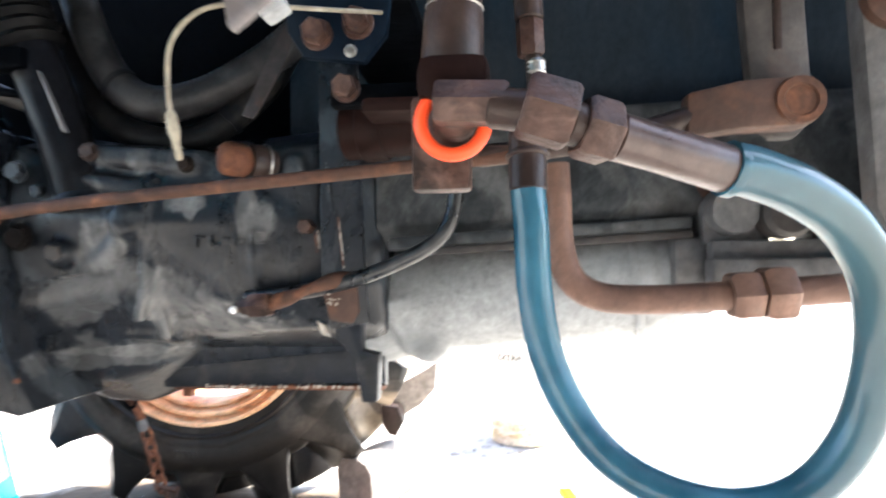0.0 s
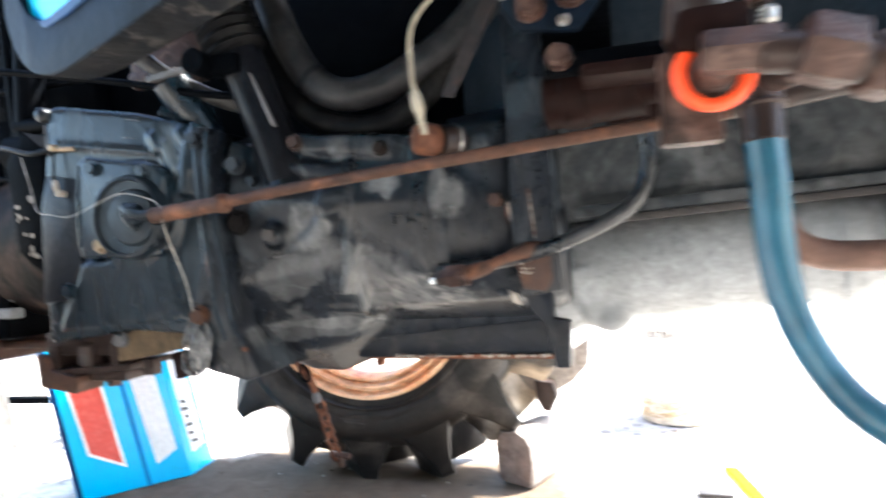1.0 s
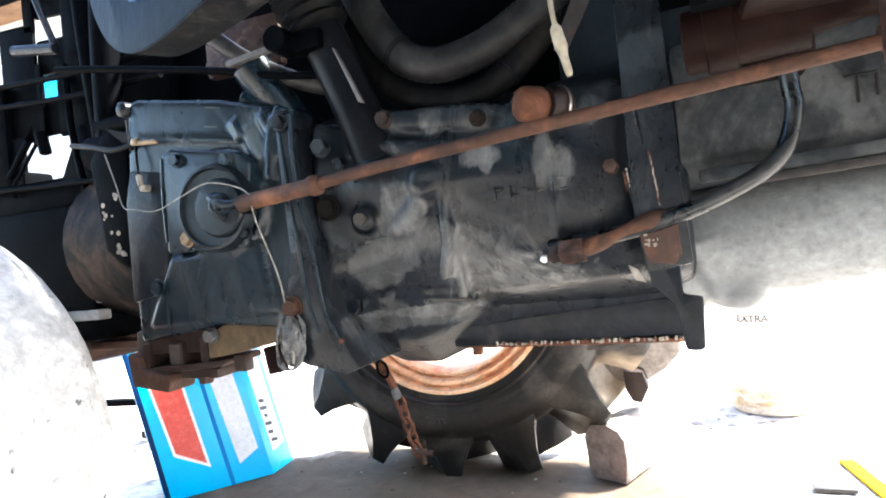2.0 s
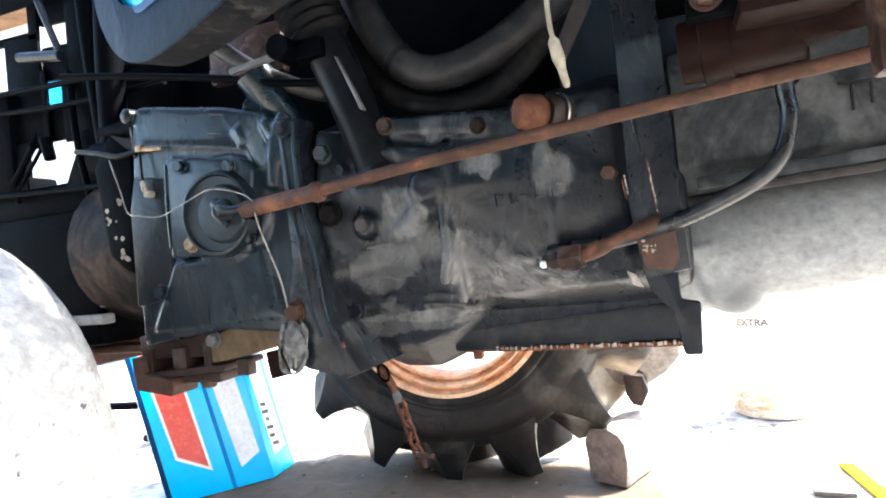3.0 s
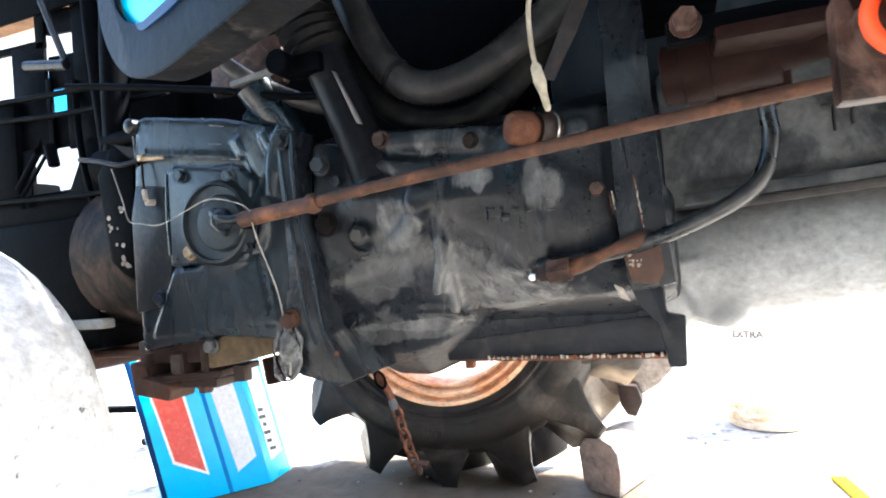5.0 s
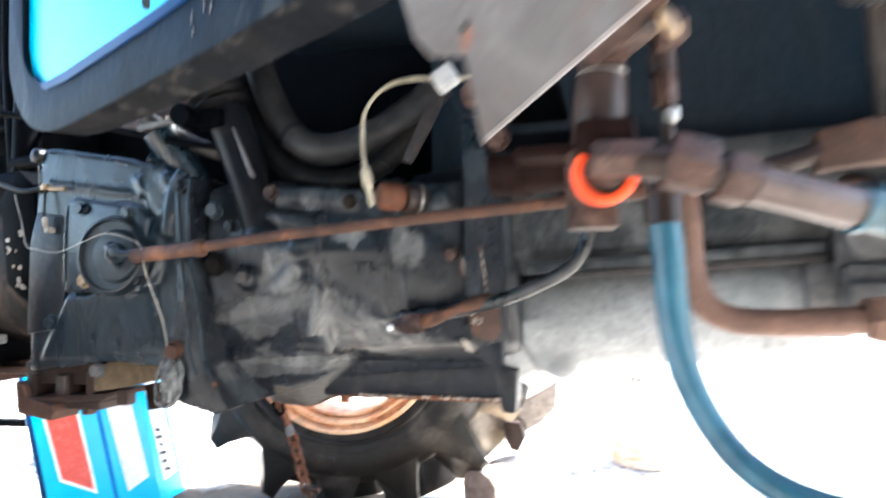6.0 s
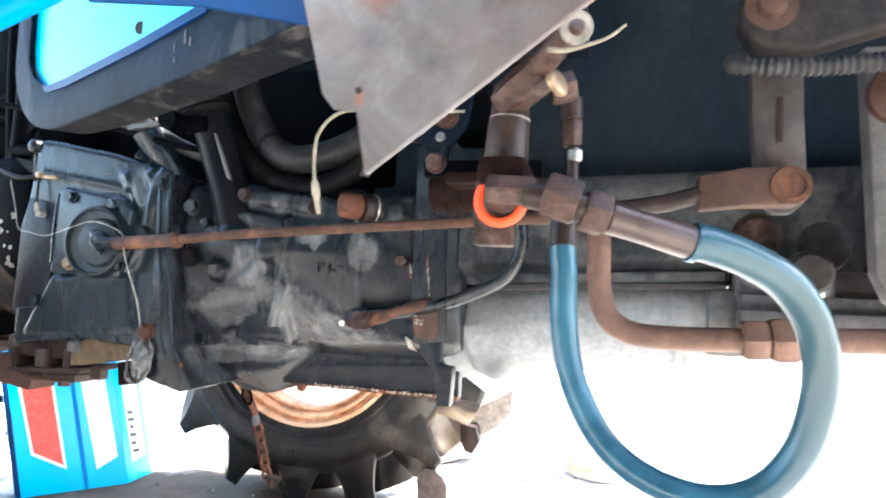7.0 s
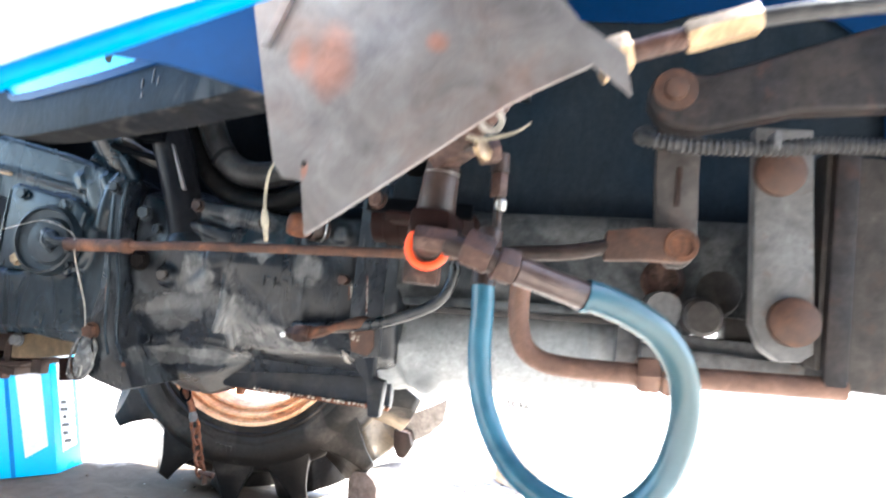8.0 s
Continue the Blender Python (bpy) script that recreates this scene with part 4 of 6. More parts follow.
part("shade_gusset", prism([(-1.42, 0.968), (-1.348, 0.968), (-1.404, 0.855), (-1.42, 0.855)], 1.012, 1.020, 0.002), DARK, tractor)
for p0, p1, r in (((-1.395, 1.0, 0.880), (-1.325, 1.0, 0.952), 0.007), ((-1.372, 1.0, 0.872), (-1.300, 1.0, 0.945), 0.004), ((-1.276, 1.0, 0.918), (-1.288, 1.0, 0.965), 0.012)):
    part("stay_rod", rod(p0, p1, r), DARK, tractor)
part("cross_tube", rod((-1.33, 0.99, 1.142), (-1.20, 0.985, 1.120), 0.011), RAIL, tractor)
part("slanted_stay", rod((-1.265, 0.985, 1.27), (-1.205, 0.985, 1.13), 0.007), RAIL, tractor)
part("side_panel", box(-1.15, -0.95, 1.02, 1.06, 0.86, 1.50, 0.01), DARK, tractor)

# ---------------------------------------------------------------- wheels
def circle_point(c, r, th, y):
    return (c[0] + r * math.cos(th), y, c[1] + r * math.sin(th))


def rear_wheel():
    c, y0, y1 = (-0.705, 0.565), 1.700, 1.960
    ym = (y0 + y1) / 2
    w = thing("rear_wheel", (c[0], ym, 0), "tractor wheel with deep-lugged black tyre and orange rim", "wheel")
    prof = [(0.00, 0.322), (0.006, 0.338), (-0.012, 0.37), (-0.022, 0.42), (-0.010, 0.452), (0.016, 0.478), (0.13, 0.490), (0.244, 0.478), (0.270, 0.452), (0.282, 0.42), (0.272, 0.37), (0.254, 0.338), (0.26, 0.322)]
    tyre = part("tyre", turned(prof, (c[0], y0, c[1]), (0, 1, 0), 72, cap=False), TYRE, w, "black rubber tyre with dusty sidewall", 60)
    part("sidewall_ring", turned([(-0.004, 0.352), (-0.012, 0.357), (-0.010, 0.364)], (c[0], y0 - 0.003, c[1]), (0, 1, 0), 72, cap=False), TYRE, tyre)
    part("rim", turned([(0.022, 0.322), (-0.004, 0.333), (-0.012, 0.330), (-0.011, 0.321), (0.008, 0.318), (0.018, 0.312), (0.016, 0.305), (-0.001, 0.303), (-0.002, 0.296), (0.014, 0.291), (0.030, 0.288), (0.028, 0.281), (0.012, 0.279), (0.014, 0.273), (0.040, 0.268), (0.090, 0.268), (0.110, 0.290), (0.150, 0.286), (0.175, 0.285), (0.190, 0.289), (0.240, 0.300), (0.262, 0.312), (0.27, 0.326), (0.262, 0.331), (0.240, 0.322)],
                             (c[0], y0, c[1]), (0, 1, 0), 72, cap=False), RIM, w, "faded orange painted steel rim", 35)
    arms = [box(-0.03, 0.03, -0.008, 0.008, 0.17, 0.278, 0.004) for _ in range(4)]
    for k, a in enumerate(arms):
        a.transform(Matrix.Translation((c[0], ym + 0.02, c[1])) @ Matrix.Rotation(radians(45 + 90 * k), 4, "Y"))
    part("wheel_disc", join(turned([(0, 0.20), (0.012, 0.20)], (c[0], ym + 0.012, c[1]), (0, 1, 0), 40), *arms), RIM, w)
    part("hub", turned([(0, 0.07), (0.5, 0.07)], (c[0], 1.36, c[1]), (0, 1, 0), 24), DARK, w)

    def lug(side):
        """One paddle of the tread, from the shoulder to the middle of the tyre, with hollow flanks."""
        yo = y0 - 0.014 if side > 0 else y1 + 0.014
        rows = ((-0.004, 0.026, ((0.385, 15.0), (0.440, 11.2), (0.490, 6.6), (0.540, 3.5), (0.588, 1.9)), 0.0), (0.030, 0.044, ((0.430, 14.0), (0.462, 10.2), (0.505, 5.9), (0.550, 3.3), (0.600, 2.2)), -0.8),
                (0.085, 0.085, ((0.455, 9.5), (0.478, 7.2), (0.515, 5.2), (0.555, 3.8), (0.594, 2.8)), -4.8), (0.130, 0.130, ((0.460, 8.5), (0.480, 6.8), (0.515, 5.0), (0.550, 3.8), (0.588, 2.8)), -9.5))
        secs = []
        for d0, d1, prof_, off in rows:
            ring_ = [(r, -h) for r, h in prof_] + [(r, h) for r, h in reversed(prof_)]
            secs.append([circle_point((0, 0), r, radians(off + a), yo + side * (d0 + (d1 - d0) * (r - 0.38) / 0.22) - ym) for r, a in ring_])
        return mesh_of(bevelled(loft(secs), 0.006, 2, 30), TYRE, 50)

    for side, start in ((1, 221.5), (-1, 227.0)):
        me = lug(side)
        me.name = "lug"
        for k in range(15):
            ob = new("lug", me)
            ob.matrix_basis = Matrix.Translation((c[0], ym, c[1])) @ Matrix.Rotation(-radians(start + 24 * k), 4, "Y")
            adopt(ob, tyre)
    for k, (dx, dz) in enumerate(((0, 0), (0.012, 0.001), (0.02, 0.002), (0.032, 0.004))):
        th = radians(262 + 2.2 * k)
        mx, mz = c[0] + 0.405 * math.cos(th), c[1] + 0.405 * math.sin(th)
        part("side_mark", box(mx - 0.005, mx + 0.005, y0 - 0.023, y0 - 0.016, mz - 0.008, mz + 0.008, 0.0008), TYRE, tyre)
    return w


rear_wheel()


def front_wheel():
    c, y0, y1 = (-1.188, 0.385), 0.500, 0.745
    w = thing("front_wheel", (c[0], (y0 + y1) / 2, 0), "front tractor wheel with a smooth tyre caked in pale dried mud", "wheel")
    prof = [(0.0, 0.20), (0.0, 0.25), (-0.006, 0.32), (0.015, 0.36), (0.06, 0.382), (0.122, 0.388), (0.185, 0.382), (0.23, 0.36), (0.251, 0.32), (0.245, 0.25), (0.245, 0.20)]
    bm = turned(prof, (c[0], y0, c[1]), (0, 1, 0), 90, cap=False)
    bmesh.ops.subdivide_edges(bm, edges=bm.edges[:], cuts=2, use_grid_fill=True, smooth=0.6)
    for v in bm.verts:
        d = Vector((v.co.x - c[0], 0, v.co.z - c[1])).normalized()
        v.co += d * (noise.noise(v.co * 16) * 0.004 + noise.noise(v.co * 50) * 0.0015)
    part("tyre", bm, TYRE_MUD, w, "", 60)
    part("rim", turned([(0.01, 0.205), (0.0, 0.212), (0.006, 0.195), (0.05, 0.17), (0.12, 0.165), (0.19, 0.17), (0.24, 0.2)], (c[0], y0, c[1]), (0, 1, 0), 48, cap=False), RIM, w)
    part("wheel_disc", turned([(0, 0.172), (0.01, 0.172)], (c[0], 0.62, c[1]), (0, 1, 0), 40), RIM, w)
    return w


front_wheel()

# ---------------------------------------------------------------- steering column, hoses and wiring above the gearbox
column = thing("steering_column", (-0.43, 0.86, 0.78), "black steering column tube with a pleated rubber boot", "steering column")
part("tube", tube([(-0.440, 0.868, 0.755), (-0.458, 0.866, 0.82), (-0.496, 0.860, 0.93), (-0.524, 0.852, 1.00), (-0.56, 0.845, 1.10)], 0.033, 28, 6), COLUMN, column, "", 60)
part("boot", tube([(-0.511, 0.856, 0.965), (-0.524, 0.852, 1.00), (-0.56, 0.845, 1.10)], 0.041, 28, 8, 0.007, 0.016), RUBBER, column, "pleated black rubber boot", 70)
# the column's gloss highlight, modelled as a tapering pale strip
part("highlight_strip", loft([[(x - h, y, z), (x + h, y, z - 0.003), (x + h, y + 0.006, z - 0.003), (x - h, y + 0.006, z)] for x, y, z, h in ((-0.477, 0.829, 0.930, 0.0026), (-0.461, 0.830, 0.893, 0.0034), (-0.4435, 0.832, 0.850, 0.0046))], 0.002), PLATE_GREY, column, "pale strip shaped as the highlight on the column")
part("pivot", join(rod((-0.545, 0.83, 0.945), (-0.545, 0.79, 0.945), 0.018), box(-0.545, -0.49, 0.815, 0.845, 0.93, 0.958, 0.005)), DARK, column)
part("lever", box(-0.66, -0.54, 0.83, 0.84, 0.944, 0.953, 0.002, Euler((0, radians(-6), 0)).to_matrix()), POST_GREY, column, "flat grey steel lever")
part("foot", turned([(0, 0.040), (0.012, 0.038), (0.02, 0.033)], (-0.440, 0.868, 0.752), (-0.2, -0.05, 1), 24), CAST, column)

def clamped_hose(name, points, r, material, label, clamps, ribs=0.0, pitch=0.007):
    """A hose with steel band clamps at given shares of its length."""
    h = thing(name, points[len(points) // 2], label, "hose")
    part("pipe", tube(points, r, 20, 8, ribs, pitch), material, h, "", 70)
    path = smooth_path(points, 8)
    for u in clamps:
        k = min(len(path) - 2, int(u * (len(path) - 1)))
        d = path[k + 1] - path[k]
        part("clamp", turned([(-0.004, r + ribs), (-0.004, r + ribs + 0.0018), (0.004, r + ribs + 0.0018), (0.004, r + ribs)], path[k], d, 24, cap=False), COLUMN, h)
    return h


clamped_hose("radiator_hose", [(-0.50, 0.93, 1.08), (-0.455, 0.91, 0.99), (-0.410, 0.90, 0.925), (-0.36, 0.895, 0.898), (-0.30, 0.895, 0.902), (-0.24, 0.90, 0.928), (-0.17, 0.92, 0.985), (-0.10, 0.95, 1.08)], 0.024, RUBBER_DRY,
             "ribbed black corrugated hose sagging over the gearbox", (0.30,), 0.0014, 0.009)
clamped_hose("rubber_hose", [(-0.52, 0.93, 1.02), (-0.47, 0.915, 0.93), (-0.42, 0.90, 0.875), (-0.36, 0.892, 0.848), (-0.30, 0.89, 0.845), (-0.25, 0.90, 0.872), (-0.20, 0.92, 0.93), (-0.17, 0.96, 1.02)], 0.019, RUBBER,
             "smooth black rubber hose above the gearbox", (0.72,))
clamped_hose("breather_hose", [(-0.74, 0.82, 1.06), (-0.712, 0.83, 1.02), (-0.68, 0.84, 0.985), (-0.63, 0.86, 0.945), (-0.56, 0.90, 0.91), (-0.50, 0.93, 0.90)], 0.013, RUBBER_GREY,
             "grey rubber hose behind the step", (0.28, 0.32, 0.36))
solo("brake_pipe", tube([(-1.02, 0.84, 1.005), (-0.90, 0.845, 0.985), (-0.70, 0.85, 0.945), (-0.58, 0.85, 0.915), (-0.47, 0.86, 0.90)], 0.006, 10, 6), DARK, "thin black steel pipe along the housing", "pipe", smooth=60)
solo("hanger_bracket", join(box(-0.78, -0.63, 0.93, 0.95, 0.965, 1.05, 0.006), box(-0.76, -0.66, 0.90, 0.935, 0.960, 0.985, 0.01)), BROWN_LIGHT, "rusty brown bracket behind the step", "bracket")
solo("cross_shaft", join(rod((-0.60, 0.90, 0.86), (-0.64, 0.86, 0.945), 0.030, 24), rod((-0.66, 0.87, 0.90), (-0.56, 0.90, 0.835), 0.020, 20)), CAST_BLUE, "blue-black linkage boss above the clutch housing", "linkage")

# posts and rods by the engine
for k, (x, y, r, z0, z1, lean) in enumerate(((-1.165, 1.00, 0.007, 0.80, 1.1, -0.03), (-1.10, 0.99, 0.016, 0.88, 1.5, -0.03), (-1.40, 1.01, 0.006, 0.84, 1.0, 0.03), (-1.045, 0.96, 0.026, 0.90, 1.4, 0.01))):
    solo("engine_pipe", tube([(x, y, z0), (x + lean, y, (z0 + z1) / 2), (x + lean * 2, y + 0.02, z1)], r, 14, 5), DARK, "black pipe rising beside the engine", "pipe", "engine pipes", smooth=60)
for z, x0 in ((1.065, -1.5), (1.02, -1.45), (0.845, -1.6)):
    solo("linkage_rod", tube([(x0, 1.0, z + 0.02), (-1.2, 0.99, z), (-0.92, 0.97, z - 0.01)], 0.006, 10, 5), DARK, "black linkage rod beside the engine", "rod", "linkage rods", smooth=60)
solo("starter_motor", join(rod((-1.075, 0.95, 0.880), (-0.89, 0.94, 0.875), 0.034, 24), rod((-1.06, 0.95, 0.93), (-0.95, 0.94, 0.925), 0.016, 16)), DARK, "black cylindrical starter beside the engine", "starter")

# the long rusty control rod
A, B = Vector((-0.598, 0.7705, 0.7269)), Vector((0.080, 0.6694, 0.7673))
D = (B - A).normalized()
control = thing("control_rod", A, "long thin rusty steel control rod with an adjuster sleeve", "rod")
part("shaft", tube([A + D * 0.10, A.lerp(B, 0.35) + Vector((0, 0, 0.003)), A.lerp(B, 0.7) + Vector((0, 0, 0.002)), B + D * 0.05], lambda u: 0.0076 - 0.0010 * u, 14, 6), RUST_ROD, control, "", 60)
part("sleeve", turned([(0, 0.008), (0.004, 0.0115), (0.125, 0.0105), (0.130, 0.013), (0.140, 0.013), (0.145, 0.009)], A - D * 0.012, D, 18), RUST_ROD, control, "orange rusty adjuster sleeve")
part("end_eye", turned([(0, 0.014), (0.012, 0.014)], A + Vector((-0.008, 0.005, 0)), (0.2, 1, 0), 18), DARK, control)

# big rusty plug and small fuel pipe
plug = thing("drain_plug", (-0.20, 0.86, 0.803), "rusty orange hexagon plug screwed in the gearbox", "plug")
part("head", join(turned([(0, 0.008), (0.002, 0.016), (0.007, 0.0205), (0.016, 0.022), (0.034, 0.0215), (0.038, 0.018)], (-0.230, 0.816, 0.806), (0.034, 0.020, -0.003), 10), turned([(0, 0.018), (0.02, 0.018)], (-0.205, 0.83, 0.804), (0.6, 1, 0), 20)), RUST, plug)
part("collar", turned([(0, 0.021), (0.012, 0.023), (0.018, 0.021), (0.032, 0.018)], (-0.196, 0.835, 0.803), (0.75, 0.8, 0), 24), BROWN, plug)
part("wire_ring", turned([(0, 0.0235), (0.002, 0.0245), (0.004, 0.0235)], (-0.183, 0.848, 0.803), (0.75, 0.8, 0), 24, cap=False), STEEL, plug)

fuel = thing("steel_line", (-0.05, 0.86, 0.64), "black hydraulic line with a rusty union on the gearbox side", "pipe")
part("line", tube([(0.060, 0.83, 0.83), (0.063, 0.83, 0.784), (0.064, 0.83, 0.745), (0.045, 0.83, 0.702), (-0.010, 0.832, 0.671), (-0.078, 0.835, 0.648), (-0.143, 0.845, 0.636), (-0.21, 0.86, 0.630)], 0.0095, 16, 8), LINE_BLACK, fuel, "black rubber-covered line", 60)
part("pipe", tube([(-0.070, 0.845, 0.655), (-0.092, 0.828, 0.650), (-0.118, 0.82, 0.641), (-0.140, 0.82, 0.632), (-0.168, 0.82, 0.624)], lambda u: 0.0085 + 0.002 * math.sin(u * 9), 12, 6), RUST_ROD, fuel, "rust-eaten pipe end", 60)
part("union_nut", hexagon((-0.163, 0.816, 0.624), (-0.190, 0.820, 0.622), 0.028), BROWN_LIGHT, fuel)
part("union_body", join(hexagon((-0.187, 0.824, 0.622), (-0.203, 0.828, 0.620), 0.020), rod((-0.20, 0.828, 0.62), (-0.212, 0.84, 0.62), 0.008)), BROWN, fuel)
part("pale_tip", turned([(0, 0.002), (0.003, 0.005), (0.008, 0.004)], (-0.216, 0.818, 0.617), (1, 0.2, 0), 9), WHITE_PAINT, fuel)
part("tee", join(rod((0.060, 0.83, 0.79), (0.060, 0.83, 0.822), 0.014), box(0.02, 0.09, 0.825, 0.91, 0.80, 0.85, 0.006)), RED_BROWN, fuel)

# sensor lead
lead = thing("sensor_lead", (-0.124, 0.53, 0.757), "dirty cream cable with a crimped connector hanging loose", "cable")
part("wire", tube([(0.02, 0.60, 0.885), (-0.044, 0.535, 0.866), (-0.082, 0.53, 0.868), (-0.110, 0.53, 0.862), (-0.129, 0.53, 0.840), (-0.131, 0.53, 0.806), (-0.128, 0.53, 0.780)], 0.0019, 10, 8), CREAM, lead, "", 60)
part("connector", turned([(0, 0.0025), (0.003, 0.0042), (0.016, 0.0048), (0.020, 0.0039), (0.024, 0.0030), (0.036, 0.0027), (0.038, 0.0016)], (-0.1295, 0.53, 0.789), (0.20, 0, -1), 12), CREAM, lead)
part("clip", box(-0.062, -0.040, 0.525, 0.545, 0.858, 0.876, 0.004, Euler((0, radians(-30), 0)).to_matrix()), CAST_DUSTY, lead)

solo("flat_strip", prism([(-0.166, 0.838), (-0.152, 0.834), (-0.122, 0.885), (-0.092, 0.945), (-0.108, 0.952), (-0.138, 0.895)], 0.742, 0.746, 0.001), LINK_DARK, "bent grey steel strip hanging above the gearbox", "strip")

# thin wires at the clutch housing
solo("loose_wire", tube([(-0.915, 0.83, 0.845), (-0.885, 0.82, 0.79), (-0.862, 0.81, 0.752), (-0.832, 0.805, 0.744), (-0.785, 0.80, 0.738), (-0.725, 0.79, 0.752), (-0.672, 0.785, 0.764), (-0.615, 0.78, 0.750), (-0.592, 0.775, 0.733)], 0.0010, 6, 8), WIRE,
     "thin pale wire looped round the cover", "wire", smooth=80)
solo("hanging_wire", tube([(-0.584, 0.76, 0.738), (-0.580, 0.765, 0.70), (-0.580, 0.80, 0.63), (-0.582, 0.815, 0.585), (-0.581, 0.818, 0.56)], 0.0011, 6, 8), WIRE, "thin pale wire hanging from the rod", "wire", smooth=80)
solo("spark_lead", join(tube([(-1.05, 0.88, 0.885), (-0.96, 0.85, 0.865), (-0.90, 0.835, 0.850), (-0.838, 0.829, 0.853)], 0.0045, 8, 6), tube([(-0.846, 0.829, 0.850), (-0.842, 0.825, 0.825), (-0.838, 0.822, 0.795)], 0.002, 8, 4)), RUBBER, "black lead with pale paint flecks", "cable", smooth=60)
solo("wire_terminal", join(rod((-0.845, 0.828, 0.852), (-0.800, 0.826, 0.848), 0.0042, 8), rod((-0.820, 0.827, 0.852), (-0.797, 0.825, 0.847), 0.003, 6), box(-0.850, -0.836, 0.822, 0.832, 0.848, 0.859, 0.003)), BRASS, "tarnished brass wire terminal", "terminal")
solo("cable_lug", join(rod((-0.838, 0.822, 0.800), (-0.832, 0.820, 0.782), 0.0048, 8), box(-0.838, -0.826, 0.820, 0.840, 0.774, 0.784, 0.003)), CHIP, "pale crimped cable lug", "terminal")
tie = thing("plastic_loop", (-0.575, 0.83, 0.51), "crumpled clear plastic tie looped under the flange", "cable tie")
part("loop", tube([(-0.592, 0.820, 0.565), (-0.602, 0.815, 0.53), (-0.596, 0.812, 0.50), (-0.578, 0.812, 0.492), (-0.562, 0.815, 0.51), (-0.558, 0.82, 0.545), (-0.568, 0.822, 0.568)], lambda u: 0.003 + 0.0015 * math.sin(u * 23), 8, 6), CLEAR, tie, "", 60)
part("strand", tube([(-0.578, 0.818, 0.565), (-0.585, 0.812, 0.53), (-0.582, 0.812, 0.498)], lambda u: 0.004 + 0.002 * math.sin(u * 17), 8, 5), CLEAR, tie, "", 60)
bag = bmesh.new()
bmesh.ops.create_icosphere(bag, subdivisions=4, radius=1.0)
for v in bag.verts:
    w_ = 1.0 + 0.22 * noise.noise(v.co * 2.6) + 0.10 * noise.noise(v.co * 7.0)
    v.co = Vector((-0.578 + v.co.x * 0.0185 * w_ * (1.0 - 0.25 * v.co.z), 0.819 + v.co.y * 0.009 * w_, 0.531 + v.co.z * 0.036 * w_))
part("crumpled_sheet", bag, CLEAR, tie, "crumpled clear film", 80)
part("strand", tube([(-0.57, 0.822, 0.56), (-0.572, 0.814, 0.53), (-0.575, 0.812, 0.50)], 0.0016, 8, 5), WIRE, tie, "", 60)

# ---------------------------------------------------------------- step, blue panel and guard plate
step_ = thing("footstep", (-0.35, 0.48, 0.85), "grey steel step bracket with rounded corner and blue panel above", "step")


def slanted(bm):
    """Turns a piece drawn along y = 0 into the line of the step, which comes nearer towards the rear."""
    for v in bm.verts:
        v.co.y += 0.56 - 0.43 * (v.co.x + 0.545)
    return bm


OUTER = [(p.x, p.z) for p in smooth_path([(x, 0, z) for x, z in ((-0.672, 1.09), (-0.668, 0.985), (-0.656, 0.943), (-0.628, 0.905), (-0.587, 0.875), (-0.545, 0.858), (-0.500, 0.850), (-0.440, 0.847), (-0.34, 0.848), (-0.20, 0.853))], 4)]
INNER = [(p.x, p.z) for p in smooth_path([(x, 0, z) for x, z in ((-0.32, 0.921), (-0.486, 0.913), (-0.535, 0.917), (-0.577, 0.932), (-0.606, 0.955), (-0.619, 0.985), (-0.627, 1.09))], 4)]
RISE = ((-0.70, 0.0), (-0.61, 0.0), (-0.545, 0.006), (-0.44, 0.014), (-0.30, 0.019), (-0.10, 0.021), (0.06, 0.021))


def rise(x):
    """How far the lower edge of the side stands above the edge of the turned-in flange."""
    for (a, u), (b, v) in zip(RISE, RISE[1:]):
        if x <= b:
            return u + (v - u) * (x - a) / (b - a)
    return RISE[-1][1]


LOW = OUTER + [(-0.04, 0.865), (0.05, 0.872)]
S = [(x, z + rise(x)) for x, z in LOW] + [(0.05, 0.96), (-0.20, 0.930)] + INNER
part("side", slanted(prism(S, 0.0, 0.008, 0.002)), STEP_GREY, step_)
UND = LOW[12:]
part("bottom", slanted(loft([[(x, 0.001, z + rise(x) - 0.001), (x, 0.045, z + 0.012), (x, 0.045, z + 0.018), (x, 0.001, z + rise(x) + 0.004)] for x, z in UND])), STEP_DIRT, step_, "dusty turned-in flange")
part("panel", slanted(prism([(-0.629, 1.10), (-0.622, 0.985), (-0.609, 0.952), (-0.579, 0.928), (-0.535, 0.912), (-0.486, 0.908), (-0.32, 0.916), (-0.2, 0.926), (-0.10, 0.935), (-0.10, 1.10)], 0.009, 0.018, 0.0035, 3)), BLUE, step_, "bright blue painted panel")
part("panel_lip", slanted(loft([[(x, 0.004 - 0.8 * h, z - h), (x, 0.016, z - h), (x, 0.016, z + 0.003), (x, 0.004 - 0.8 * h, z + 0.003)] for x, z, h in ((-0.592, 0.940, 0.0015), (-0.568, 0.925, 0.004), (-0.540, 0.918, 0.007), (-0.486, 0.917, 0.009), (-0.32, 0.925, 0.009), (-0.19, 0.936, 0.009))], 0.002)), BLUE_SHADED, step_)
part("bolt_hole", slanted(turned([(0, 0.0078), (0.001, 0.0078)], (-0.327, 0.0085, 0.950), (0.43, -1, 0), 18)), BLACK_PRINT, step_)
part("bolt_hole", slanted(turned([(0, 0.0065), (0.001, 0.0065)], (-0.590, 0.0085, 1.058), (0.43, -1, 0), 18)), BLACK_PRINT, step_)
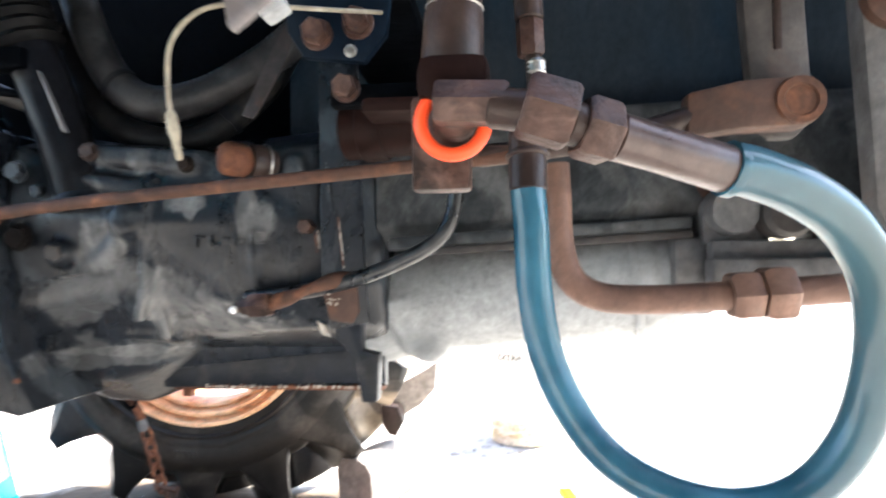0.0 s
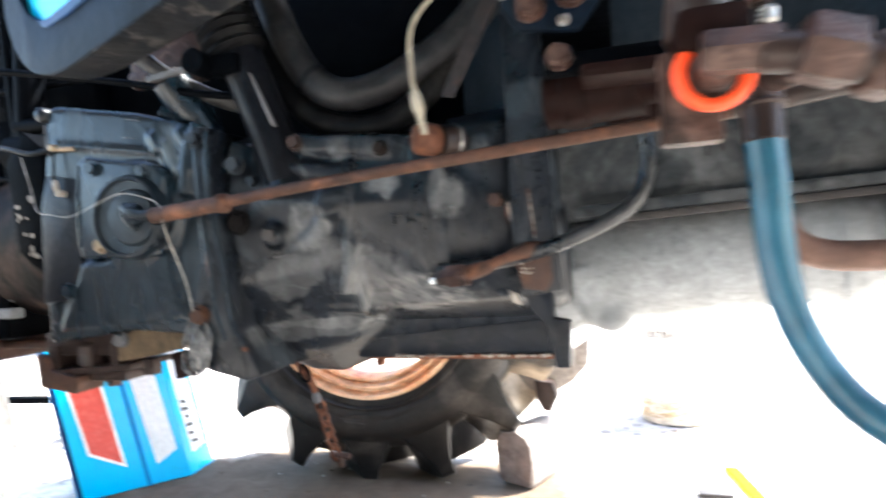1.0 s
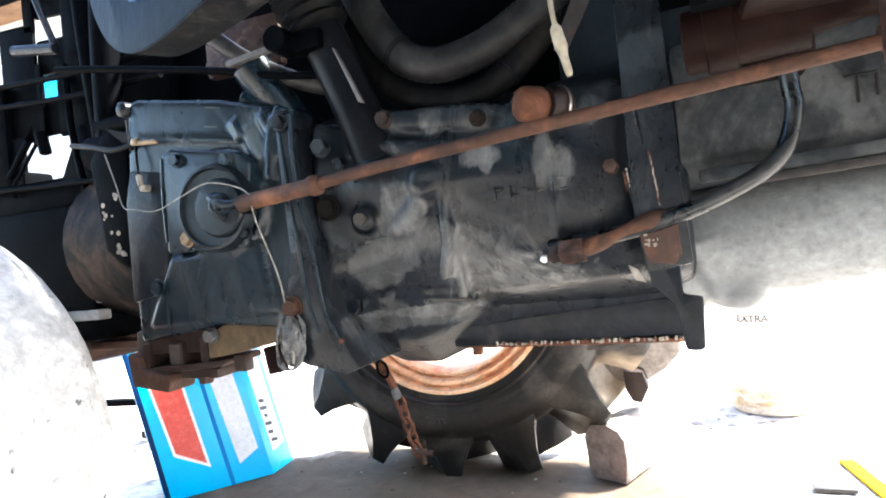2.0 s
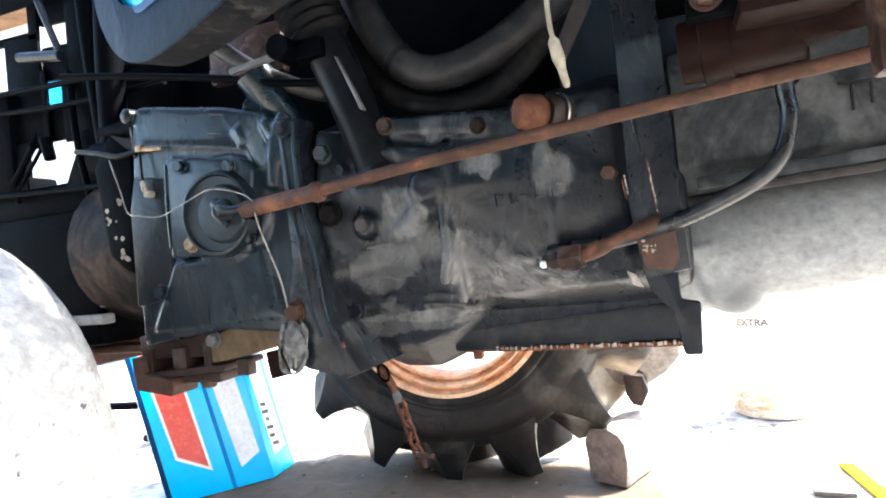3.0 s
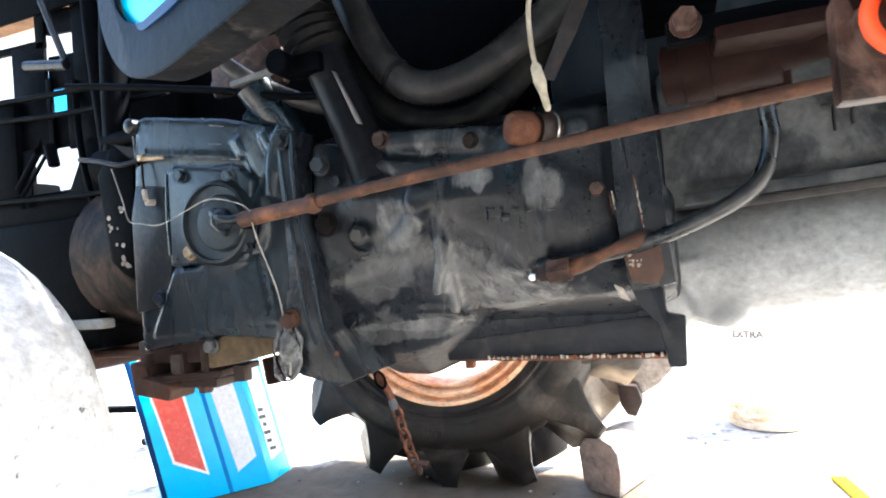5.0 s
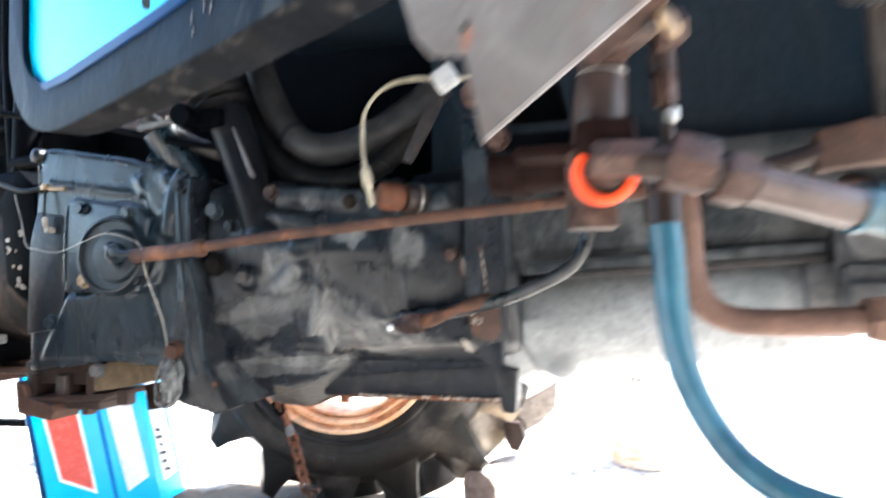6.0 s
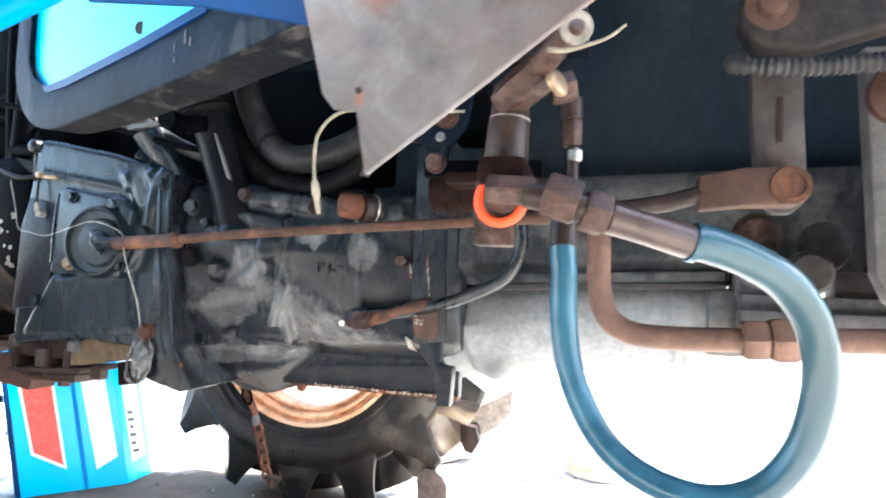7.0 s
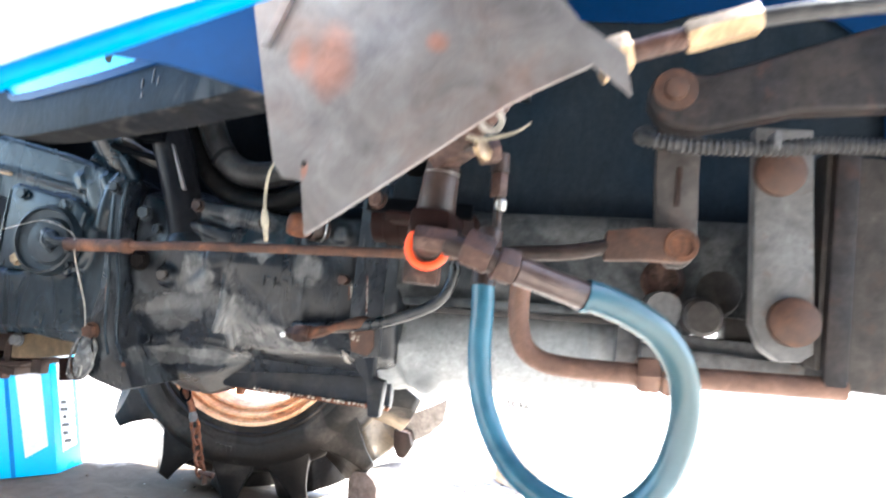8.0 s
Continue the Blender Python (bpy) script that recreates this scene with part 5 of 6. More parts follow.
for mx, mz, ln in ((-0.243, 0.905, 0.010), (-0.241, 0.892, 0.006), (-0.225, 0.912, 0.014), (-0.216, 0.905, 0.008)):
    part("paint_scratch", slanted(box(mx - 0.0008, mx + 0.0008, -0.0012, 0.0006, mz - ln / 2, mz + ln / 2, 0.0003)), POST_GREY, step_)

floor_plate = thing("floor_plate", (-0.2, 0.45, 1.0), "blue painted steel floor plate of the driving platform", "floor plate")
part("skirt", prism([(-0.235, 0.8956), (-0.1265, 0.8839), (-0.029, 0.862), (0.0485, 0.845), (0.0485, 1.019), (-0.153, 0.932)], 0.313, 0.317, 0.001), BLUE_SHADED, floor_plate)
part("deck", box(-0.80, 0.15, 0.424, 1.0, 1.25, 1.265, 0.003), BLUE_GRIME_SHADE, floor_plate)
# second, lower sheet added to block sky light from the hoses
part("light_block_deck", box(-0.45, 0.15, 0.60, 1.0, 1.10, 1.112, 0.003), BLUE_GRIME_SHADE, floor_plate)
part("lip", tube([(-0.36, 0.172, 0.735), (-0.15, 0.188, 0.826), (0.02, 0.201, 0.900), (0.10, 0.207, 0.935)], 0.0078, 16, 4), BLUE_HALF_SHADED, floor_plate, "rounded blue edge of the platform", 60)
# white here is the glare of sun on the plate, put in as colour
part("edge_panel", prism([(-0.36, 0.737), (-0.15, 0.828), (0.02, 0.902), (0.10, 0.937), (0.02, 1.02), (-0.20, 1.00), (-0.36, 0.93)], 0.190, 0.198, 0.002), WHITE_PAINT, floor_plate, "platform panel coloured white for sun glare, with a blue edge")
part("lip_stay", tube([(0.095, 0.205, 0.930), (0.07, 0.22, 0.98), (0.05, 0.26, 1.01), (0.03, 0.314, 1.005)], 0.006, 12, 5), BLUE_SHADED, floor_plate, "", 60)

guard = thing("guard_plate", (0.1, 0.27, 0.8), "bare grey steel guard plate with rust patches and a pointed corner", "guard")
GP = [(0.036, 0.743), (0.105, 0.797), (0.175, 0.851), (0.232, 0.884), (0.262, 0.862), (0.256, 0.892), (0.238, 0.905), (0.222, 0.915), (0.203, 0.937), (0.18, 1.02), (-0.05, 1.02), (-0.033, 0.929), (-0.015, 0.862), (0.004, 0.795), (0.012, 0.785), (0.028, 0.783)]
part("sheet", prism(GP, 0.268, 0.2715, 0.0008), PLATE_GREY, guard)
part("rolled_edge", tube([(0.036, 0.270, 0.744), (0.105, 0.270, 0.797), (0.175, 0.270, 0.851), (0.232, 0.270, 0.884)], 0.0022, 8, 3), PLATE_GREY, guard)
part("hole", turned([(0, 0.0022), (0.0008, 0.0022)], (0.029, 0.2678, 0.796), (0, -1, 0), 14), BLACK_PRINT, guard)
part("fold", prism([(-0.018, 0.885), (-0.010, 0.885), (0.028, 0.99), (0.020, 0.99)], 0.262, 0.269, 0.002), PLATE_GREY, guard)
part("arm", box(0.0, 0.02, 0.27, 0.55, 1.00, 1.02, 0.003), DARK, guard)

valve_pipe = thing("brass_fitting", (0.29, 0.29, 0.9), "brass union and grey tube passing the guard plate", "pipe fitting")
P0, P1 = Vector((0.238, 0.285, 0.893)), Vector((0.345, 0.285, 0.929))
part("flange_nut", join(hexagon(P0.lerp(P1, 0.02), P0.lerp(P1, 0.20), 0.026), turned([(0, 0.017), (0.003, 0.017)], P0, P1 - P0, 20)), BRASS, valve_pipe)
part("barrel", turned([(0, 0.008), (0.08, 0.008)], P0.lerp(P1, 0.2), P1 - P0, 18), BROWN_LIGHT, valve_pipe)
part("nut", hexagon(P0.lerp(P1, 0.55), P0.lerp(P1, 1.0), 0.020), BRASS, valve_pipe)
part("tube", tube([P1, (0.39, 0.286, 0.938), (0.46, 0.30, 0.950), (0.60, 0.36, 0.96)], 0.0065, 12, 6), RUBBER_GREY, valve_pipe, "", 60)

# ---------------------------------------------------------------- hydraulic valve, fittings and blue hose
valve = thing("hydraulic_valve", (0.09, 0.5, 0.72), "oily brown hydraulic valve block with hexagon fittings and orange ring", "valve")
part("block", box(0.058, 0.098, 0.500, 0.522, 0.7205, 0.785, 0.004), BROWN_LIGHT, valve)
part("rear_body", join(rod((-0.040, 0.712, 0.808), (0.060, 0.700, 0.811), 0.029, 28), rod((-0.022, 0.711, 0.808), (0.004, 0.708, 0.809), 0.0315, 28), rod((0.050, 0.701, 0.811), (0.098, 0.640, 0.806), 0.020, 24)), RED_BROWN, valve)
part("mount", box(0.0, 0.10, 0.600, 0.650, 0.800, 0.814, 0.006), RED_BROWN, valve)
part("cap_nut", hexagon((0.079, 0.455, 0.7675), (0.123, 0.453, 0.7650), 0.0245, 0.10), BROWN_LIGHT, valve)
part("boss", turned([(0, 0.0225), (0.018, 0.0215), (0.022, 0.0150), (0.036, 0.0145), (0.042, 0.0120), (0.045, 0.006)], (0.0885, 0.504, 0.7625), (0.05, -1, 0.06), 24), BROWN_LIGHT, valve)
ring = turned([(0.0052 * math.sin(a), 0.0205 + 0.0046 * math.cos(a)) for a in [2 * math.pi * k / 12 for k in range(13)]], (0.0885, 0.473, 0.7600), (0, -1, 0), 40, cap=False)
part("ring", ring, ORANGE, valve, "bright orange plastic ring")
part("neck", rod((0.112, 0.452, 0.763), (0.142, 0.448, 0.758), 0.0125), BROWN, valve)
part("tee", join(hexagon((0.131, 0.448, 0.763), (0.160, 0.450, 0.754), 0.036, 0.08), rod((0.145, 0.449, 0.759), (0.145, 0.56, 0.775), 0.013)), BROWN_LIGHT, valve)
F0, F1 = Vector((0.156, 0.448, 0.752)), Vector((0.266, 0.482, 0.7235))
FD = (F1 - F0).normalized()
part("thread", rod(F0, F0 + FD * 0.014, 0.013), BROWN, valve)
part("hose_nut", hexagon(F0 + FD * 0.008, F0 + FD * 0.030, 0.034, 0.09), BROWN_LIGHT, valve)
part("sleeve", turned([(0, 0.012), (0.002, 0.0145), (0.03, 0.0140), (0.075, 0.0150), (0.082, 0.0130)], F0 + FD * 0.030, FD, 28), SLEEVE, valve, "crimped brown hose sleeve")
cylinder = part("plunger", turned([(0, 0.021), (0.003, 0.0225), (0.052, 0.0205), (0.056, 0.0195), (0.074, 0.0185), (0.076, 0.016), (0.090, 0.016)], (0.085, 0.51, 0.790), (0.05, 0, 1), 28), BROWN, valve)
for z in (0.846, 0.866):
    part("snap_ring", turned([(0, 0.0190), (0.0012, 0.0205), (0.0024, 0.0190)], (0.0852 + (z - 0.79) * 0.05, 0.51, z), (0.05, 0, 1), 28, cap=False), STEEL, cylinder)
part("elbow", join(hexagon((0.082, 0.505, 0.862), (0.126, 0.470, 0.884), 0.034), rod((0.11, 0.48, 0.875), (0.155, 0.42, 0.905), 0.012)), BROWN_LIGHT, valve)
part("brass_collar", turned([(0, 0.013), (0.002, 0.0135), (0.005, 0.0135), (0.007, 0.011)], (0.134, 0.466, 0.866), (0.7, -0.4, 0.3), 18), BRASS, valve)
part("bleed_nut", hexagon((0.128, 0.500, 0.872), (0.150, 0.505, 0.878), 0.026), BROWN_LIGHT, valve)
part("stem", join(rod((0.148, 0.60, 0.775), (0.146, 0.60, 0.845), 0.0060)), BROWN, valve)
part("stem_cap", rod((0.144, 0.60, 0.872), (0.143, 0.60, 0.897), 0.012), BROWN, valve)
part("stem_nut", hexagon((0.145, 0.60, 0.842), (0.144, 0.60, 0.872), 0.020), BROWN_LIGHT, valve)
part("stem_ring", turned([(0, 0.0070), (0.003, 0.0085), (0.005, 0.0078), (0.007, 0.0085), (0.009, 0.0078), (0.011, 0.0085), (0.014, 0.0070)], (0.1490, 0.60, 0.825), (0, 0, 1), 11), STEEL, valve, "knurled bright steel ring")
part("lower_stub", join(rod((0.141, 0.598, 0.800), (0.140, 0.588, 0.728), 0.0155), rod((0.1405, 0.593, 0.76), (0.1405, 0.592, 0.755), 0.018)), BROWN, valve)
part("upper_body", box(0.066, 0.112, 0.462, 0.56, 0.772, 0.802, 0.010), RED_BROWN, valve)

hose = thing("hydraulic_hose", (0.28, 0.58, 0.49), "glossy blue clear plastic hose hanging in a loop", "hose")
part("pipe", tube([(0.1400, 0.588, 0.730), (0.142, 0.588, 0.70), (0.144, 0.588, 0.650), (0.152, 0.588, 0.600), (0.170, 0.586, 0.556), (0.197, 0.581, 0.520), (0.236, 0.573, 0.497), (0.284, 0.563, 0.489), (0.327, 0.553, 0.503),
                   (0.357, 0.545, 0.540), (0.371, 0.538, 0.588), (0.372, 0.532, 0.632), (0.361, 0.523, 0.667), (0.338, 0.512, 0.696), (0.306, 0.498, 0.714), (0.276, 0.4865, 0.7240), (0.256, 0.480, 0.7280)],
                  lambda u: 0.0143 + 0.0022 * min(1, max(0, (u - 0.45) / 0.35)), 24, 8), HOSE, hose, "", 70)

part("end_band", turned([(0, 0.0150), (0.0, 0.0168), (0.003, 0.0172), (0.006, 0.0168), (0.006, 0.0150)], F0 + FD * 0.106, FD, 28, cap=False), HOSE, hose)

# plate behind the valve with two rusty bolts
mount = thing("mounting_plate", (-0.03, 0.62, 0.87), "grey steel mounting plate with two rusty bolts", "bracket")
part("plate", prism([(-0.075, 0.96), (-0.070, 0.880), (-0.055, 0.857), (0.0, 0.850), (0.020, 0.875), (0.03, 0.96)], 0.620, 0.632, 0.003), STEP_GREY, mount)
bolt(mount, (-0.042, 0.619, 0.876), across=0.020, height=0.016, material=BROWN_LIGHT)
bolt(mount, (-0.005, 0.619, 0.884), across=0.020, height=0.016, material=BROWN_LIGHT)
bolt(mount, (-0.012, 0.619, 0.860), across=0.008, height=0.003, material=STEEL)
bolt(mount, (-0.019, 0.630, 0.830), across=0.018, height=0.016, material=BROWN_LIGHT)
part("stay", join(box(-0.035, 0.11, 0.632, 0.65, 0.815, 0.835, 0.003), box(-0.075, 0.03, 0.632, 1.08, 0.94, 0.96, 0.003)), DARK, mount)

# white wire and ring under the guard plate
solo("pale_hook", tube([(0.140, 0.33, 0.8425), (0.152, 0.328, 0.8405), (0.166, 0.328, 0.8435), (0.180, 0.33, 0.849), (0.191, 0.332, 0.858)], lambda u: 0.0021 - 0.0012 * u, 8, 8), CREAM, "bent pale wire hook below the guard plate", "hook", smooth=60)
solo("steel_washer", turned([(0, 0.006), (0, 0.0105), (0.002, 0.0115), (0.005, 0.0105), (0.005, 0.006), (0, 0.006)], (0.158, 0.335, 0.859), (0.2, -1, -0.3), 28, cap=False), WIRE, "round pale grey steel eye", "washer")

# ---------------------------------------------------------------- rear lift linkage and pipes
pipe = thing("return_pipe", (0.25, 0.75, 0.63), "bent rusty brown steel pipe with a hexagon coupling", "pipe")
part("bend", tube([(0.176, 0.75, 0.775), (0.178, 0.75, 0.74), (0.180, 0.75, 0.690), (0.192, 0.75, 0.652), (0.220, 0.75, 0.634), (0.265, 0.75, 0.630), (0.33, 0.75, 0.632), (0.42, 0.75, 0.637), (0.62, 0.75, 0.648)], 0.0155, 20, 8), PIPE_RUST, pipe, "", 60)
part("coupling", join(hexagon((0.352, 0.75, 0.633), (0.382, 0.75, 0.635), 0.046), hexagon((0.384, 0.75, 0.635), (0.414, 0.75, 0.637), 0.052)), PIPE_RUST, pipe, "rusty hexagon pipe coupling")

lift = thing("lift_link", (0.37, 0.67, 0.8), "grey flat lift arm with rusty clevis rod and pins", "linkage")
LB = [(0.341, 1.02), (0.396, 1.02), (0.398, 0.90), (0.402, 0.82), (0.400, 0.795), (0.386, 0.781), (0.368, 0.781), (0.353, 0.795), (0.349, 0.82), (0.343, 0.90)]
arm = part("arm", prism(LB, 0.672, 0.690, 0.004), LINK_GREY, lift)
part("slot", join(box(0.369, 0.376, 0.670, 0.6735, 0.862, 0.915, 0.001)), BROWN, arm)
part("clevis", loft([[(0.285, 0.650, 0.820), (0.285, 0.674, 0.820), (0.285, 0.674, 0.780), (0.285, 0.650, 0.780)], [(0.33, 0.642, 0.828), (0.33, 0.674, 0.828), (0.33, 0.674, 0.785), (0.33, 0.642, 0.785)],
                     [(0.385, 0.642, 0.830), (0.385, 0.674, 0.830), (0.385, 0.674, 0.786), (0.385, 0.642, 0.786)], [(0.397, 0.646, 0.818), (0.397, 0.672, 0.818), (0.397, 0.672, 0.796), (0.397, 0.646, 0.796)]], 0.005), RUST_DULL, lift, "rusty clevis")
part("pin", join(turned([(0, 0.0215), (0.004, 0.0205), (0.004, 0.0145), (0.002, 0.013)], (0.377, 0.643, 0.808), (0, -1, 0), 28), rod((0.377, 0.70, 0.808), (0.377, 0.642, 0.808), 0.012)), RUST_ROD, lift)
part("rod", tube([(0.290, 0.66, 0.800), (0.24, 0.66, 0.787), (0.16, 0.665, 0.777), (0.10, 0.67, 0.772)], 0.0105, 14, 6), BROWN, lift, "", 60)
UA = [(0.322, 1.010), (0.322, 0.985), (0.334, 0.966), (0.352, 0.956), (0.385, 0.953), (0.42, 0.962), (0.50, 0.985), (0.64, 1.00), (0.70, 1.02), (0.70, 1.14), (0.56, 1.09), (0.44, 1.045), (0.39, 1.026), (0.352, 1.030), (0.330, 1.024)]
part("upper_arm", prism(UA, 0.630, 0.668, 0.008, 3), LINK_DARK, lift)
part("upper_pin", join(turned([(0, 0.016), (0.010, 0.013), (0.012, 0.006)], (0.352, 0.630, 1.004), (0, -1, 0), 20), turned([(0, 0.028), (0.004, 0.027)], (0.352, 0.632, 1.004), (0, -1, 0), 24)), RUST_DULL, lift)

solo("spiral_cable", tube([(0.325, 0.66, 0.955), (0.316, 0.63, 0.940), (0.345, 0.618, 0.931), (0.388, 0.615, 0.928), (0.47, 0.615, 0.932), (0.545, 0.62, 0.942), (0.75, 0.65, 0.955)], 0.0080, 12, 8, 0.0030, 0.0075), RUBBER_GREY, "grey spiral-wrapped cable across the lift arm", "cable", smooth=70)
solo("cable_clip", join(box(0.464, 0.473, 0.605, 0.63, 0.928, 0.951, 0.002)), POST_GREY, "small bright steel cable clip", "clip")

post = thing("hitch_post", (0.54, 0.75, 0.66), "grey steel hitch post with large rusty pins", "hitch")
HB = [(0.484, 1.0), (0.560, 1.0), (0.580, 0.69), (0.562, 0.676), (0.535, 0.674), (0.512, 0.688), (0.498, 0.72)]
part("side_plate", prism(HB, 0.745, 0.775, 0.005), POST_GREY, post)
part("pin", turned([(0, 0.034), (0.010, 0.033), (0.014, 0.028)], (0.549, 0.745, 0.730), (0, -1, 0), 28), RUST_DULL, post)
part("pin", turned([(0, 0.034), (0.012, 0.033), (0.016, 0.026)], (0.518, 0.745, 0.935), (0, -1, 0), 28), RUST_DULL, post)
part("edge_strip", box(0.588, 0.618, 0.735, 0.80, 0.645, 0.97, 0.004), LINK_DARK, post)
part("rear_boss", turned([(0, 0.042), (0.02, 0.038), (0.035, 0.024)], (0.403, 0.93, 0.779), (0, -1, 0.1), 22), BROWN_LIGHT, rear)
part("rear_boss", turned([(0, 0.050), (0.02, 0.042), (0.03, 0.020)], (0.491, 0.94, 0.772), (0, -1, 0.1), 22), LINK_GREY, rear)
part("cheek", box(0.622, 0.95, 0.76, 0.90, 0.645, 0.97, 0.006), LINK_GREY, post)
part("edge_line", box(0.581, 0.588, 0.748, 0.79, 0.67, 0.97, 0.002), LINK_GREY, post)
part("stop", turned([(0, 0.031), (0.03, 0.030), (0.036, 0.024)], (0.456, 0.87, 0.725), (0, -1, 0), 26), LINK_GREY, post)

# ---------------------------------------------------------------- loose things on the ground
hood = thing("bonnet_panel", (-1.32, 1.58, 0), "glossy blue bonnet panel with red and white decals, on the floor", "bonnet")
LEAN_X, LEAN_Y = -0.25, -0.03


def hood_sheet(a, b, h, inset, thick):
    """A raked sheet standing on the line from a to b, its top drawn forward."""
    dx, dy = b[0] - a[0], b[1] - a[1]
    ln = math.hypot(dx, dy)
    nx, ny = dy / ln * thick, -dx / ln * thick
    sh = lambda p, z, k: (p[0] + LEAN_X * z + nx * k, p[1] + LEAN_Y * z + ny * k, z)
    return loft([[sh(a, 0.0, 0), sh(b, 0.0, 0), sh(b, 0.0, -1), sh(a, 0.0, -1)], [sh(a, h, 0), sh(b, h, 0), sh(b, h, -1), sh(a, h, -1)]], 0.002)


HA, HBk, HC = (-1.468, 1.408), (-1.284, 1.650), (-1.298, 1.778)
part("front_sheet", hood_sheet(HA, HBk, 0.80, 0, 0.02), BLUE, hood)
part("side_sheet", hood_sheet(HBk, HC, 0.80, 0, 0.02), BLUE, hood)
part("back_flange", hood_sheet((-1.53, 1.46), HA, 0.80, 0, 0.015), BLUE_SHADED, hood)
FDIR = Vector((HBk[0] - HA[0], HBk[1] - HA[1], 0)).normalized()
FN = Vector((FDIR.y, -FDIR.x, 0))
SDIR = Vector((HC[0] - HBk[0], HC[1] - HBk[1], 0)).normalized()
SN = Vector((SDIR.y, -SDIR.x, 0))


def decal(name, base, direction, normal, pts, lift, material, label=""):
    """A thin sheet on a panel; pts give the way along the panel and the height."""
    o = Vector((*base, 0))
    f = lambda u, z, k: o + direction * u + Vector((LEAN_X * z, LEAN_Y * z, z)) + normal * k
    return part(name, loft([[f(u, z, lift) for u, z in pts], [f(u, z, lift + 0.0012) for u, z in pts]]), material, hood, label)


decal("decal_border", HA, FDIR, FN, [(0.028, 0.52), (0.128, 0.52), (0.140, 0.066), (0.052, 0.118)], 0.0, WHITE_PAINT)
decal("decal", HA, FDIR, FN, [(0.036, 0.51), (0.120, 0.51), (0.132, 0.080), (0.059, 0.125)], 0.0012, RED_DECAL, "red decal with a white border")
decal("decal_border", HA, FDIR, FN, [(0.198, 0.52), (0.272, 0.52), (0.284, 0.088), (0.220, 0.055)], 0.0, WHITE_PAINT)
decal("decal", HA, FDIR, FN, [(0.210, 0.51), (0.265, 0.51), (0.276, 0.103), (0.229, 0.075)], 0.0012, SILVER_DECAL, "silver-grey decal")
decal("side_decal", HBk, SDIR, SN, [(0.030, 0.52), (0.106, 0.52), (0.104, 0.070), (0.034, 0.060)], 0.0, WHITE_PAINT, "white decal with black print")
# the fold's shade, drawn as a darker blue strip
decal("crease_shade", HA, FDIR, FN, [(0.176, 0.6), (0.186, 0.6), (0.192, 0.0), (0.180, 0.0)], 0.0, BLUE_HALF_SHADED)
for k, (z, u0, u1) in enumerate(((0.215, 0.040, 0.066), (0.192, 0.036, 0.070), (0.168, 0.045, 0.062), (0.142, 0.038, 0.072), (0.116, 0.040, 0.066), (0.090, 0.044, 0.076))):
    decal("print_bar", HBk, SDIR, SN, [(u0, z + 0.008), (u1, z + 0.004), (u1, z - 0.007), (u0, z - 0.003)], 0.0014, BLACK_PRINT)


def bucket():
    c = (0.205, 2.450)
    b = thing("paint_bucket", (c[0], c[1], 0), "white plastic paint bucket with muddy yellowed base", "bucket")
    part("body", turned([(0.0, 0.120), (0.004, 0.126), (0.10, 0.130), (0.30, 0.141), (0.302, 0.147), (0.312, 0.148), (0.314, 0.143), (0.36, 0.146), (0.362, 0.140), (0.02, 0.122), (0.01, 0.0)], (c[0], c[1], 0), (0, 0, 1), 48), BUCKET, b)
    part("muddy_base", turned([(0.002, 0.1285), (0.02, 0.1292), (0.085, 0.1318), (0.088, 0.1305)], (c[0], c[1], 0), (0, 0, 1), 48, cap=False), BUCKET_DIRT, b, "muddy lower band")
    part("lid_rim", turned([(0, 0.148), (0.004, 0.152), (0.014, 0.152), (0.018, 0.148)], (c[0], c[1], 0.352), (0, 0, 1), 48, cap=False), BUCKET, b)
    for k in range(20):
        th = radians(180 + rng.uniform(-5, 110))
        z = rng.uniform(0.06, 0.16)
        r = 0.1318 + z * 0.05
        w = rng.uniform(0.003, 0.012)
        ob = part("dirt_mark", box(-w, w, -0.001, 0.0012, -0.0025, 0.0025, 0.0005), BUCKET_DIRT, b)
        ob.matrix_basis = Matrix.Translation((c[0] + r * math.cos(th), c[1] + r * math.sin(th), z)) @ Matrix.Rotation(th + math.pi / 2, 4, "Z")
    cu = bpy.data.curves.new("t", "FONT")
    cu.body = "EXTRA"
    cu.size = 0.031
    cu.extrude = 0.0006
    cu.align_x = "CENTER"
    tob = bpy.data.objects.new("t", cu)
    scene.collection.objects.link(tob)
    bpy.context.view_layer.update()
    me = bpy.data.meshes.new_from_object(tob.evaluated_get(bpy.context.evaluated_depsgraph_get()))
    bpy.data.objects.remove(tob)
    bpy.data.curves.remove(cu)
    th0, zt = radians(246), 0.314
    for v in me.vertices:
        x, z, d = v.co.x, v.co.y, v.co.z
        th = th0 + x / 0.143
        r = 0.1490 + d
        v.co = (c[0] + r * math.cos(th), c[1] + r * math.sin(th), zt + z)
    me.materials.clear()
    me.materials.append(BLACK_PRINT)
    ob = new("lettering", me)
    adopt(ob, b)
    return b


bucket()

block_bm = loft([[(x + 0.010 * noise.noise(Vector((x * 9, y * 9, z * 9))), y, z) for x, z in ((-0.334, 0.012), (-0.315, 0.0), (-0.233, 0.0), (-0.228, 0.06), (-0.230, 0.116), (-0.242, 0.134), (-0.272, 0.150), (-0.324, 0.141), (-0.341, 0.105))] for y in (0, 0.08, 0.16, 0.30, 0.36)], 0.010)
